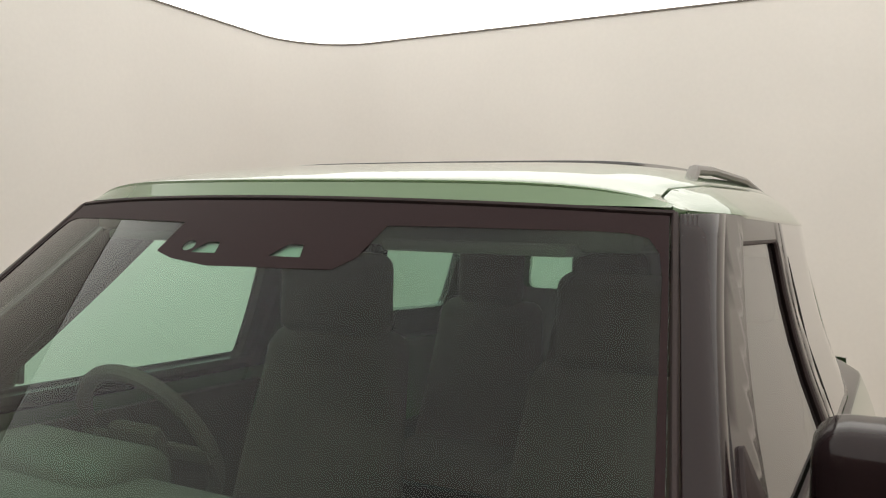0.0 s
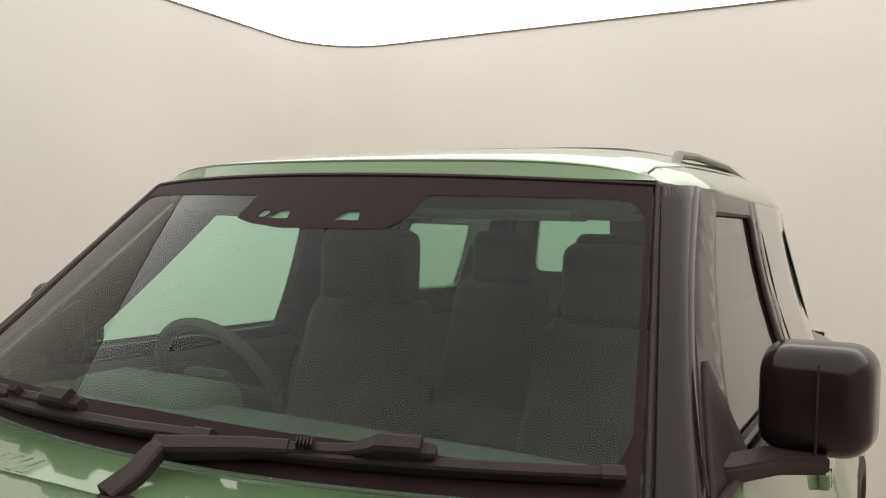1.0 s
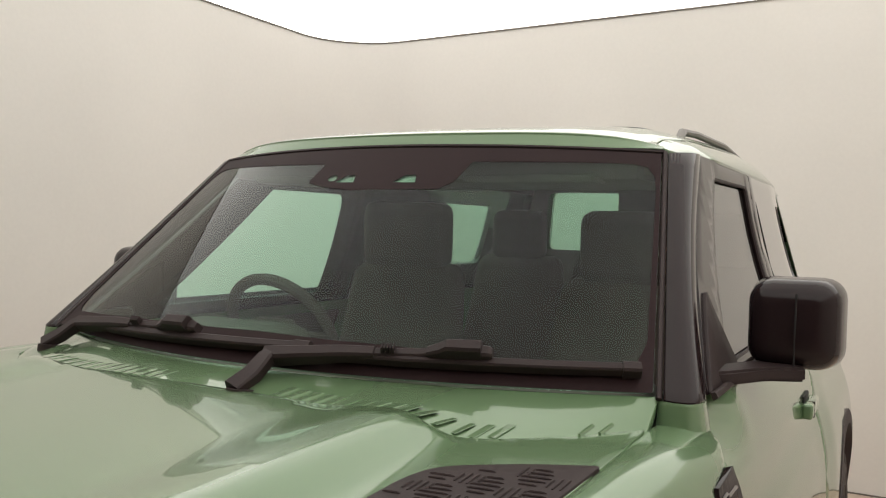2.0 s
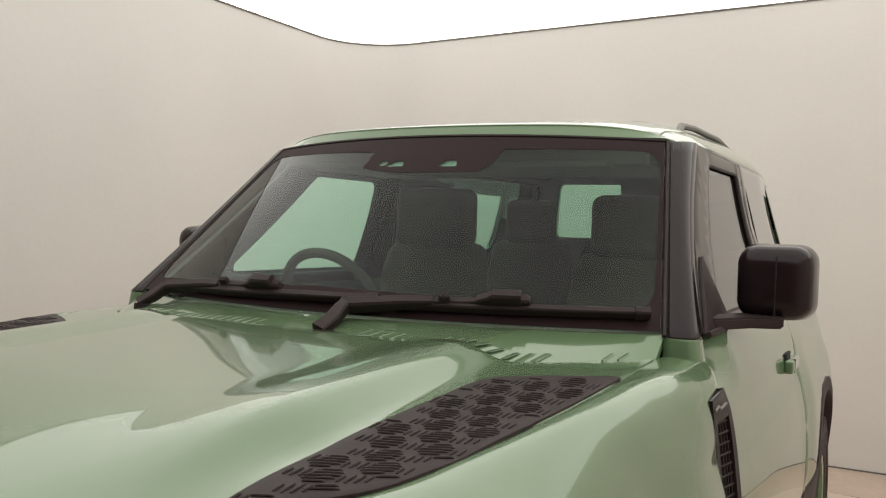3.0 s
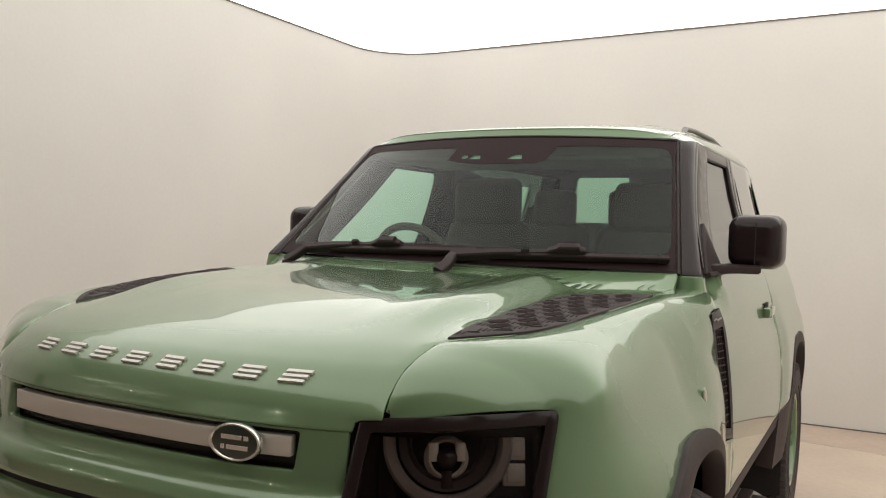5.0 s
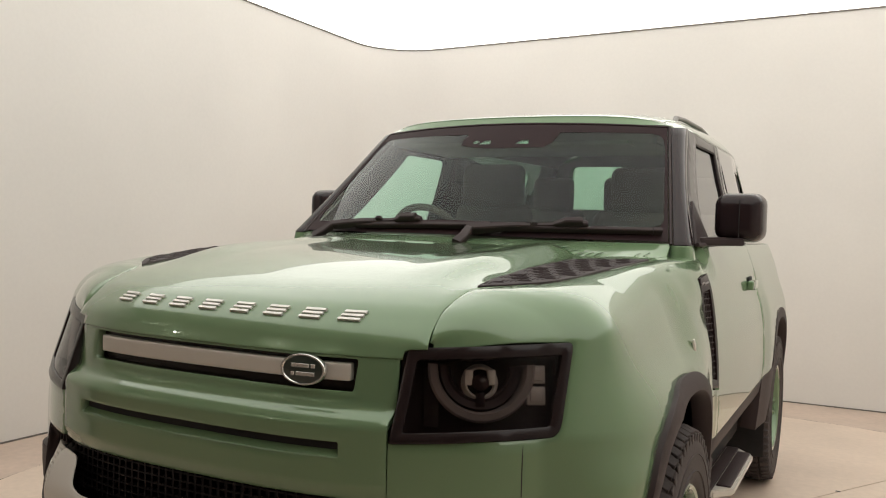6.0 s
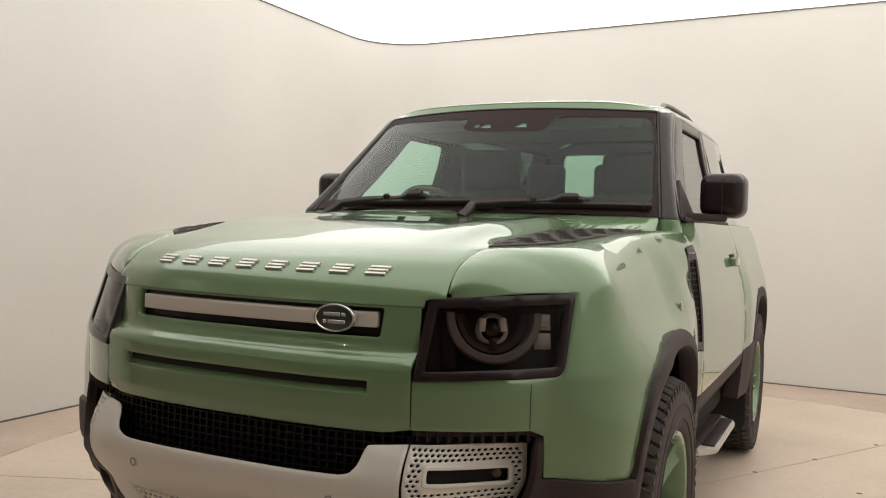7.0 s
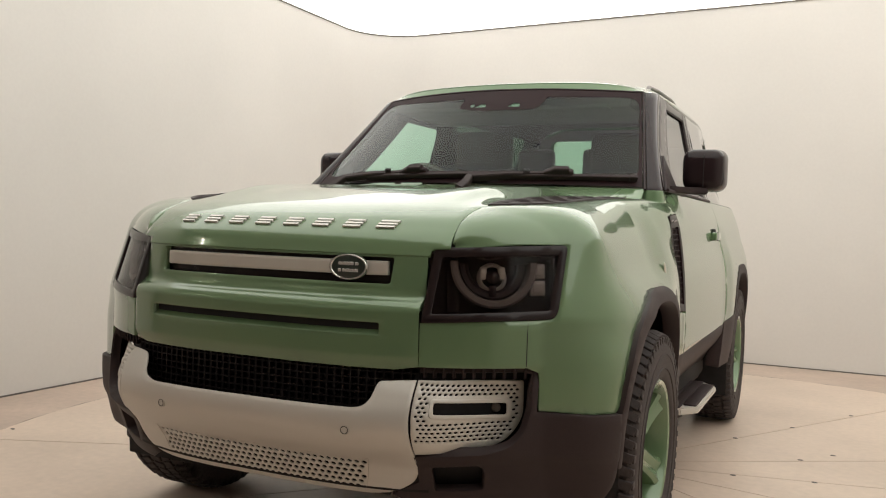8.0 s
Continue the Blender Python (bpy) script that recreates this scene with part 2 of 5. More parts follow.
def wall_piece(name, pts, label, mat):
    bm = bmesh.new()
    rows = []
    for (x, y), (ox, oy) in pts:
        rows.append([bm.verts.new((x, y, 0)), bm.verts.new((x, y, top_z(x))), bm.verts.new((ox, oy, top_z(x))), bm.verts.new((ox, oy, 0))])
    for a, b in zip(rows, rows[1:]):
        for k in range(4):
            bm.faces.new((a[k], b[k], b[(k + 1) % 4], a[(k + 1) % 4]))
    bm.faces.new(rows[0][::-1])
    bm.faces.new(rows[-1])
    return tagged(part(name, bm, mat), label, "wall", kind="structure")


ins, outs = bay_outline(), bay_outline(0.15)
ring = list(zip(ins, outs))
wall_piece("wall_back", ring, "smooth cream plaster wall with rounded corners", WALL)
# unseen hall shell, added; its pale tone throws light back on the nose
HALLM = material("hall_bounce", (0.60, 0.555, 0.51), 0.7, grain=0.1, scale=8)
hall_in = [(LEFT, OPEN - 0.01), (LEFT - 1.5, OPEN - 0.01), (LEFT - 1.5, HALL), (RIGHT + 1.5, HALL), (RIGHT + 1.5, OPEN_R - 0.01), (RIGHT, OPEN_R - 0.01)]
hall_out = [(LEFT, OPEN + 0.14), (LEFT - 1.65, OPEN + 0.14), (LEFT - 1.65, HALL - 0.15), (RIGHT + 1.65, HALL - 0.15), (RIGHT + 1.65, OPEN_R + 0.14), (RIGHT, OPEN_R + 0.14)]
wall_piece("wall_front", list(zip(hall_in, hall_out)), "plain unseen hall wall added behind the camera", HALLM)

# skirting shadow joint at the floor and the black edge of the ceiling
for name, z0, h, d, mat in (("ceiling_trim", None, 0.010, 0.008, EDGE), ("baseboard", 0.0, 0.009, 0.008, EDGE)):
    bm = bmesh.new()
    rows = []
    for (x, y), (ix, iy) in zip(ins, bay_outline(-d)):
        z1 = top_z(x) if z0 is None else z0 + h
        rows.append([bm.verts.new((x, y, z1 - h)), bm.verts.new((ix, iy, z1 - h)), bm.verts.new((ix, iy, z1)), bm.verts.new((x, y, z1))])
    for a, b in zip(rows, rows[1:]):
        for k in range(4):
            bm.faces.new((a[k], b[k], b[(k + 1) % 4], a[(k + 1) % 4]))
    tagged(part(name, bm, mat, smooth=False), "thin dark edge along the cream wall", "trim", kind="structure")

# floor: a turntable of wedge slabs in a ring of paving
TURN_C, TURN_R = Vector((0.64, 2.04)), 3.21
HUB = Vector((0.52, 2.07))
bm = bmesh.new()
fl = [(LEFT - 1.6, HALL - 0.1), (RIGHT + 1.6, HALL - 0.1), (RIGHT + 1.6, BACK + 0.1), (LEFT - 1.6, BACK + 0.1)]
lo = [bm.verts.new((x, y, -0.15)) for x, y in fl]
hi = [bm.verts.new((x, y, -0.012)) for x, y in fl]
bm.faces.new(lo), bm.faces.new(hi)
for k in range(4):
    bm.faces.new((lo[k], lo[(k + 1) % 4], hi[(k + 1) % 4], hi[k]))
floor_ob = tagged(part("floor", bm, material("floor_joint", (0.10, 0.075, 0.055), 0.8), smooth=False), "warm tan stone floor with thin dark joints", "floor", kind="structure")


def on_ring(deg, r):
    """Where the ray from the hub at that angle meets the circle of radius r about the turntable's middle."""
    d = Vector((math.cos(radians(deg)), math.sin(radians(deg))))
    o = HUB - TURN_C
    b = o.dot(d)
    return HUB + d * (-b + math.sqrt(b * b - o.dot(o) + r * r))


def slab(name, pts):
    bm = bmesh.new()
    hi = [bm.verts.new((p[0], p[1], 0.0)) for p in pts]
    lo = [bm.verts.new((p[0], p[1], -0.03)) for p in pts]
    bm.faces.new(hi)
    for k in range(len(pts)):
        bm.faces.new((lo[k], lo[(k + 1) % len(pts)], hi[(k + 1) % len(pts)], hi[k]))
    return part(name, bm, FLOOR, floor_ob, smooth=False)


JOINTS = [11.5, 32.4, 59.4, 84, 108, 132, 156, 180, 204, 228, 252, 276, 300, 324, 348]
for a0, a1 in zip(JOINTS, JOINTS[1:] + [JOINTS[0] + 360]):
    g = 0.06
    arc_pts = [on_ring(a0 + g + (a1 - a0 - 2 * g) * k / 10, TURN_R - 0.004) for k in range(11)]
    off = Vector((math.cos(radians((a0 + a1) / 2)), math.sin(radians((a0 + a1) / 2)))) * 0.012
    slab("floor_slab", [HUB + off] + arc_pts)
bm = bmesh.new()
outer = [(LEFT - 1.55, HALL), (RIGHT + 1.55, HALL), (RIGHT + 1.55, OPEN_R), (RIGHT + 0.1, OPEN_R)] + [(x, y) for x, y in bay_outline(0.02)] + [(LEFT - 1.55, OPEN)]
circ = [TURN_C + Vector((math.cos(k * 0.1308997), math.sin(k * 0.1308997))) * (TURN_R + 0.003) for k in range(48)]
pts = [Vector(p) for p in outer] + circ
n1 = len(outer)
edges = [(i, (i + 1) % n1) for i in range(n1)] + [(n1 + i, n1 + (i + 1) % 48) for i in range(48)]
vs, es, fs, *_ = delaunay_2d_cdt(pts, edges, [], 0, 1e-6)
vv = [bm.verts.new((v.x, v.y, 0.0)) for v in vs]
pp = np.array([tuple(v) for v in vs])
for f in fs:
    c = pp[list(f)].mean(0)[None]
    if inside(outer, c)[0] and (Vector(c[0]) - TURN_C).length > TURN_R * 0.998:
        bm.faces.new([vv[i] for i in f])
part("floor_surround", bm, OUTER, floor_ob, smooth=False)
# unseen dark sheet, added to darken what nose and bumper mirror
bm = bmesh.new()
box(bm, (LEFT - 1.45, HALL, 0.001), (RIGHT + 1.45, -4.6, 0.006))
tagged(part("dark_floor_sheet", bm, material("dark_sheet", (0.12, 0.10, 0.088), 0.9, grain=0.2, scale=60, bump=0.3), smooth=False), "unseen dark sheet added on the hall floor to darken low reflections", "carpet", kind="structure")
# small dark fixings along the joints
for fx, fy in ((1.374, 2.639), (1.524, 2.828), (1.028, 2.94), (1.62, 3.98), (1.45, 2.25), (1.10, 2.17), (1.30, 3.40), (-2.35, 1.02), (1.9, 3.05)):
    bm = bmesh.new()
    bmesh.ops.create_cone(bm, cap_ends=True, segments=10, radius1=0.011, radius2=0.009, depth=0.003, matrix=Matrix.Translation((fx, fy, 0.0015)) @ Matrix.Diagonal((1.3, 0.8, 1, 1)))
    part("floor_fixing", bm, EDGE, floor_ob)

bm = bmesh.new()
lit = bay_outline(0.1)
lit[0], lit[-1] = (RIGHT + 0.1, GLOW_R), (LEFT - 0.1, GLOW_L)
bm.faces.new([bm.verts.new((x, y, top_z(x) + 0.004)) for x, y in lit])
tagged(part("ceiling", bm, lightm, smooth=False), "glowing white stretched ceiling membrane lit from behind", "ceiling", kind="structure")
# small downlights in the hall's ceiling, mirrored in the nose's edges
LAMPM = bpy.data.materials.new("downlight_glow")
LAMPM.use_nodes = True
LAMPM.node_tree.nodes["Principled BSDF"].inputs["Emission Color"].default_value = (1.0, 0.93, 0.84, 1)
LAMPM.node_tree.nodes["Principled BSDF"].inputs["Emission Strength"].default_value = 640.0


def downlight(x, y):
    bm = bmesh.new()
    lathe(bm, [(0.034, 0.0), (0.048, -0.006), (0.056, -0.004), (0.056, 0.02), (0.034, 0.02)], 20, Matrix.Translation((x, y, 3.215)))
    d = tagged(part("downlight", bm, EDGE), "small round downlight set in the hall ceiling", "ceiling light", "hall downlights")
    bm = bmesh.new()
    bmesh.ops.create_circle(bm, cap_ends=True, segments=20, radius=0.035, matrix=Matrix.Translation((x, y, 3.217)) @ pose(0, 0, 0, 180, 0, 0))
    part("lamp_disc", bm, LAMPM, d)


for dx, dy in ((-3.7, -2.0), (-2.2, -3.4), (-3.4, -4.4), (-1.0, -3.7), (-4.1, -3.2), (-3.0, -5.6), (-1.9, -5.0)):
    downlight(dx, dy)
# unseen ceiling of the added hall, in the same bounce tone
bm = bmesh.new()
hall_plan = [(LEFT - 1.6, HALL - 0.1), (RIGHT + 1.6, HALL - 0.1), (RIGHT + 1.6, GLOW_R + 0.1), (RIGHT, GLOW_R + 0.1), (LEFT, GLOW_L + 0.1), (LEFT - 1.6, GLOW_L + 0.1)]
lo = [bm.verts.new((x, y, 3.22)) for x, y in hall_plan]
hi = [bm.verts.new((x, y, 3.34)) for x, y in hall_plan]
bm.faces.new(lo), bm.faces.new(hi)
for k in range(6):
    bm.faces.new((lo[k], lo[(k + 1) % 6], hi[(k + 1) % 6], hi[k]))
tagged(part("hall_ceiling", bm, HALLM, smooth=False), "plain unseen ceiling added over the hall", "ceiling", kind="structure")

# ---- car body surfaces ----


def yf(x):
    return -0.055 + 0.5 * abs(x) ** 3


SIDE_Z = [(0.40, 0.955), (0.55, 0.968), (0.75, 0.978), (0.92, 0.972), (1.02, 0.955), (1.09, 0.934), (1.16, 0.919), (1.25, 0.889), (1.31, 0.862)]


def side_x(y, z):
    base = spline(SIDE_Z, z)
    low = 1 - smooth01(1.05, 1.25, z)
    waist = smooth01(1.05, 1.5, y) * (1 - smooth01(2.6, 3.0, y))
    dip = smooth01(1.12, 1.33, y) * (1 - smooth01(1.38, 1.46, y))
    # the flank draws in above the front wheel's flare
    dent = 0.048 * smooth01(0.86, 1.05, z) * (1 - smooth01(0.9, 1.3, y))
    return base - dent + low * (0.015 * (1 - smooth01(0.9, 1.3, y)) - 0.012 * waist - 0.006 * dip) - 0.12 * smooth01(3.7, 4.3, y)


def rake(z):
    return 0.0 if z < 0.88 else 0.42 * (z - 0.88)


def wrap(s, z):
    """The skin of nose and flanks: s is x across the nose, then runs round the corner and on along the flank (y = s - 0.65)."""
    r = rake(z) * 0.95
    if s <= 0.80:
        return (s, yf(s) + r, z)
    a = (0.80, yf(0.80) + r)
    if s >= 1.3:
        return (side_x(s - 0.65, z), s - 0.65, z)
    b = (side_x(0.65, z), 0.65)
    t = (s - 0.80) / 0.50
    c1 = (a[0] + 0.115, a[1] + 0.115 * 0.66)
    c2 = (b[0], b[1] - 0.33)
    k = ((1 - t) ** 3, 3 * t * (1 - t) ** 2, 3 * t * t * (1 - t), t ** 3)
    swell = 0.013 * smooth01(0.86, 0.76, z) * math.sin(math.pi * t) ** 2
    return (swell + k[0] * a[0] + k[1] * c1[0] + k[2] * c2[0] + k[3] * b[0], k[0] * a[1] + k[1] * c1[1] + k[2] * c2[1] + k[3] * b[1], z)


SEAM_XY = [(0.54, (0.554, 0.094)), (0.62, (0.551, 0.125)), (0.72, (0.550, 0.180)), (0.84, (0.557, 0.285)), (0.95, (0.600, 0.352)), (1.1, (0.662, 0.420)), (1.25, (0.709, 0.515)), (1.4, (0.738, 0.66)),
           (1.6, (0.768, 0.84)), (1.8, (0.783, 1.05)), (2.0, (0.789, 1.25)), (2.15, (0.787, 1.44))]
ZS = 1.09


def fender_skin(s, v):
    """Flank and nose up to ZS, then over the shoulder to the bonnet's seam (v from ZS to ZS + 1)."""
    zs = 1.074 + 0.016 * smooth01(0.56, 0.75, s)
    if v <= ZS:
        return wrap(s, v if v < 1.0 else 1.0 + (v - 1.0) * (zs - 1.0) / (ZS - 1.0))
    t = v - ZS
    p0 = np.array(wrap(s, zs))
    tan = (p0 - np.array(wrap(s, zs - 0.02))) / 0.02
    q = np.array(spline(SEAM, s))
    out = p0 - q
    back = smooth01(1.80, 2.08, s)
    p1 = p0 + tan * (q[2] - p0[2]) * (0.75 + 0.15 * back)
    p1[0] += 0.034 * back
    p2 = q + np.array((out[0], out[1], 0)) * (0.42 + 0.22 * back) + np.array((0, 0, 0.012 * (1 - back)))
    p = p0 * (1 - t) ** 3 + p1 * 3 * t * (1 - t) ** 2 + p2 * 3 * t * t * (1 - t) + q * t ** 3
    return (p[0], p[1], p[2])


def wing_v(s, z):
    """The v of fender_skin at which the wing reaches height z."""
    lo, hi = 0.9, 2.09
    for _ in range(30):
        m = (lo + hi) / 2
        if fender_skin(s, m)[2] < z:
            lo = m
        else:
            hi = m
    return lo


def wing_at(y, z):
    """Wing parameters at which the rear of the wing lies at y and z."""
    s = y + 0.65
    for _ in range(12):
        v = wing_v(s, z)
        s += 0.8 * (y - fender_skin(s, v)[1])
    return (s, wing_v(s, z))


HOOD = [(0.0, (0.000, 1.050)), (0.10, (0.018, 1.088)), (0.20, (0.052, 1.122)), (0.32, (0.115, 1.162)), (0.48, (0.25, 1.203)), (0.70, (0.50, 1.240)), (1.0, (0.90, 1.2625)), (1.22, (1.22, 1.280)), (1.5, (1.5, 1.282))]


def bonnet_skin(x, v):
    """The bonnet: x across, v back from the lip; a raised middle, lower flanks."""
    dy, z = spline(HOOD, v)
    y0 = 0.5 * abs(x) ** 3 * (1 - smooth01(0.2, 0.9, dy) * 0.8)
    y = y0 + dy
    flank = smooth01(0.445, 0.552, abs(x)) * smooth01(0.14, 0.50, dy)
    z += 0.012 * smooth01(0.2, 0.6, dy) * (1 - flank) - 0.018 * flank
    # a low ridge along either edge of the raised middle
    z += 0.010 * smooth01(0.29, 0.42, abs(x)) * smooth01(0.2, 0.6, dy) * (1 - flank)
    return (x, y, z)


def hood_v(y, x):
    lo, hi = 0.0, 1.5
    for _ in range(30):
        m = (lo + hi) / 2
        if bonnet_skin(x, m)[1] < y:
            lo = m
        else:
            hi = m
    return lo


def nose_skin(x, z):
    """Grille panel: the lower part stands proud, a soft ledge leads back to the upper grille."""
    return (x, yf(x) + 0.012 * smooth01(0.78, 0.735, z) + 0.045 * smooth01(0.905, 0.945, z) + 0.12 * max(0, z - 0.945), z)


BUMP = [(0.34, 0.150), (0.40, 0.108), (0.44, 0.092), (0.48, 0.072), (0.53, 0.028), (0.58, 0.002), (0.63, 0.003), (0.68, 0.028), (0.72, 0.058), (0.76, 0.07)]


def bumper_skin(s, z):
    """Bumper: follows the nose, proud of it, tucked under towards the bottom; s as in wrap."""
    x, y, _ = wrap(s, 0.8)
    k = spline(BUMP, z) - 0.053
    k = max(k, 0) + min(k, 0) * (1 - 0.85 * smooth01(0.66, 0.79, s))
    f = smooth01(1.25, 0.8, s)
    return (x - 0.12 * (1 - f) * max(0, 0.56 - z) + 0.018 * smooth01(0.80, 0.95, s) * (1 - smooth01(1.1, 1.3, s)), y + k * f, z)


SEAM = [(k, (x, y, bonnet_skin(x, hood_v(y, x))[2])) for k, (x, y) in SEAM_XY]


def screen_skin(u, w):
    """Windscreen: u from -1 to 1 across, w from 0 (base) to 1 (header)."""
    return (u * (0.785 - 0.127 * w), 1.45 + 0.492 * w - (0.20 - 0.045 * w) * (1 - u * u), 1.305 + 0.471 * w + 0.012 * (1 - u * u) * w)


VENT_F = [(0.80, 0.958), (0.92, 0.939), (1.06, 0.922), (1.22, 0.903)]
VENT_R = [(0.80, 0.966), (0.92, 0.960), (1.04, 0.948), (1.16, 0.928), (1.22, 0.906)]


def vent_skin(k, z):
    """Side vent: k from its front edge to the door."""
    return (spline(VENT_F, z) * (1 - k) + spline(VENT_R, z) * k, 1.352 + 0.100 * k, z)


def header(u):
    return screen_skin(u, 1.0)


RISE = [(0.0, 0.022), (0.02, 0.027), (0.06, 0.037), (0.16, 0.056), (0.45, 0.095), (1.1, 0.125), (2.3, 0.115)]


def roof_skin(u, d):
    """Roof: u from -1 to 1 across, d metres back from the windscreen's header; it rolls over into the gutters."""
    w = 0.660 + 0.052 * smooth01(0.0, 0.35, d)
    y = 1.955 - 0.155 * (1 - u * u) * (1 - 0.9 * smooth01(0.0, 0.9, d)) + d
    z = 1.784 + (0.012 + spline(RISE, d)) * (1 - abs(u) ** 7)
    return (u * (w - 0.095 * smooth01(1.2, 2.35, d)), y, z)


GREEN = [(1.24, 0.874), (1.30, 0.852), (1.46, 0.790), (1.60, 0.748), (1.74, 0.716), (1.80, 0.704)]


def glasshouse_skin(y, z):
    return (spline(GREEN, z) - 0.10 * smooth01(3.2, 4.3, y), y, z)


def pillar_skin(a, w):
    """Windscreen pillar: a from 0 (glass) to 1 (door), w from base to header."""
    p = np.array(screen_skin(1.012, w))
    q = np.array((spline(GREEN, 1.305 + 0.475 * w) + 0.002, 1.525 + 0.555 * w, 1.305 + 0.475 * w))
    r = p * (1 - a) + q * a + np.array((0.6, -0.8, 0.0)) * 0.036 * 4 * a * (1 - a)
    return (r[0], r[1], r[2])


def arc(cx, cz, r, a0, a1, n=18, rz=None):
    rz = rz or r
    return [(cx + r * math.cos(radians(a0 + (a1 - a0) * k / n)), cz + rz * math.sin(radians(a0 + (a1 - a0) * k / n))) for k in range(n + 1)]


def hoop(c, rx, rz, a0=172, a1=8, n=30):
    """A squarish wheel arch over the hub height."""
    out = []
    for k in range(n + 1):
        a = radians(a0 + (a1 - a0) * k / n)
        ca, sa = math.cos(a), math.sin(a)
        out.append((c + rx * math.copysign(abs(ca) ** 0.77, ca), 0.405 + rz * math.copysign(abs(sa) ** 0.77, sa)))
    return out


# ---- car ----

car = thing("car", "pale green off-road car with black trim and silver bumper plate", "car", at=(0, 2.1, 0))
GAP = 0.0035
FS, RS = 0.845 + 0.65, 0.845 + 2.587 + 0.65  # arch centres along the flank
AX = 0.405

nose_seam = [(0.503 + GAP, 0.752), (0.503 + GAP, 1.055), (0.507, 1.075)]
hood_edge = [(p[0], hood_v(p[1], p[0])) for _, p in SEAM]


def mirrored(poly):
    return [(-x, y) for x, y in poly][::-1]


def strip(name, fn, pts, width, thick, mat, parent, side=1, label="", lift=0.0):
    """A raised bead along a path in fn's plane."""
    bm = bmesh.new()
    e = 1e-4
    out = []
    for u, v in pts:
        p = Vector(fn(u, v))
        n = (Vector(fn(u + e, v)) - p).cross(Vector(fn(u, v + e)) - p).normalized()
        p = p + n * lift
        out.append((Vector((p.x * side, p.y, p.z)), Vector((n.x * side, n.y, n.z))))
    rows = []
    for i, (p, n) in enumerate(out):
        d = (out[min(i + 1, len(out) - 1)][0] - out[max(i - 1, 0)][0]).normalized()
        c = d.cross(n).normalized() * width / 2
        rows.append([bm.verts.new(q) for q in (p - c - n * 0.004, p - c * 0.9 + n * thick * 0.6, p - c * 0.5 + n * thick, p + c * 0.5 + n * thick, p + c * 0.9 + n * thick * 0.6, p + c - n * 0.004)])
    for a, b in zip(rows, rows[1:]):
        for k in range(5):
            bm.faces.new((a[k], a[k + 1], b[k + 1], b[k]))
    bm.faces.new(rows[0])
    bm.faces.new(rows[-1][::-1])
    return part(name, bm, mat, parent, label)


# -- bonnet
HOOD_BACK = [(0.0, 1.152), (0.20, 1.150), (0.386, 1.142), (0.50, 1.160), (0.60, 1.205), (0.70, 1.285), (0.780, 1.40)]
hood_half = [(0.503, 0.0), (0.5045, 0.040), (0.510, 0.050), (0.520, 0.054), (0.546, 0.056)] + [(x - 0.0035, v) for x, v in hood_edge if v < hood_v(1.3, 0.78)] + [(x, hood_v(y, x)) for x, y in HOOD_BACK[:0:-1]]
bonnet = sheet("bonnet", bonnet_skin, hood_half + [(0.0, hood_v(1.152, 0.0))] + mirrored(hood_half), PAINT, car, 0.022)
pad_poly = [(x, hood_v(y, x)) for x, y in ((0.562, 0.325), (0.640, 0.402), (0.699, 0.478), (0.729, 0.60), (0.757, 0.79), (0.774, 0.99), (0.783, 1.150), (0.700, 1.112), (0.62, 1.062), (0.582, 1.03), (0.566, 0.97), (0.564, 0.84), (0.560, 0.62))]


def pad(sd):
    base = sheet("tread_pad", bonnet_skin, rounded(pad_poly, [0.004, 0.04, 0.04, 0.04, 0.04, 0.04, 0.006, 0.03, 0.03, 0.04, 0.03, 0.04, 0.04]), BLACK, bonnet, 0.03, side=sd, lift=0.004, depth=0.008, label="black rubber tread pad with chequered ribs")
    # chequered groups of four short ribs
    bm = bmesh.new()
    inner = np.array(pad_poly)
    cen = inner.mean(0)
    shr = cen + (inner - cen) * 0.955
    cell = 0.057
    for i in range(-2, 18):
        for j in range(-4, 10):
            # the grid lies askew, along the pad's long side
            ca, sa = math.cos(radians(77)), math.sin(radians(77))
            gx, gy = i * cell, j * cell
            x = 0.56 + gx * ca + gy * sa * 0.62 - 0.05
            v = 0.47 + gx * sa * 0.80 - gy * ca * 0.8
            turn = (i + j) % 2
            for k in range(5):
                o = (k - 2) * 0.0118
                ln = ((0.014, 0.0215, 0.0245, 0.0215, 0.014) if turn else (0.0, 0.011, 0.015, 0.015, 0.011))[k]
                if not ln:
                    continue
                a = [(-ln, o), (ln, o)] if turn else [(o, -ln), (o, ln)]
                ends = []
                spots = np.array([(x + px * 0.85, v + py * 0.85) for px, py in a])
                if not inside(shr, spots).all():
                    continue
                for qx, qv in spots:
                    p = Vector(bonnet_skin(qx, qv))
                    ends.append(Vector((p.x * sd, p.y, p.z + 0.0034)))
                tube(bm, [ends[0], ends[0].lerp(ends[1], 0.15) + Vector((0, 0, 0.0012)), ends[0].lerp(ends[1], 0.85) + Vector((0, 0, 0.0014)), ends[1]], 0.0021, 6)
    part("rib", bm, BLACK, base)


pad(1), pad(-1)


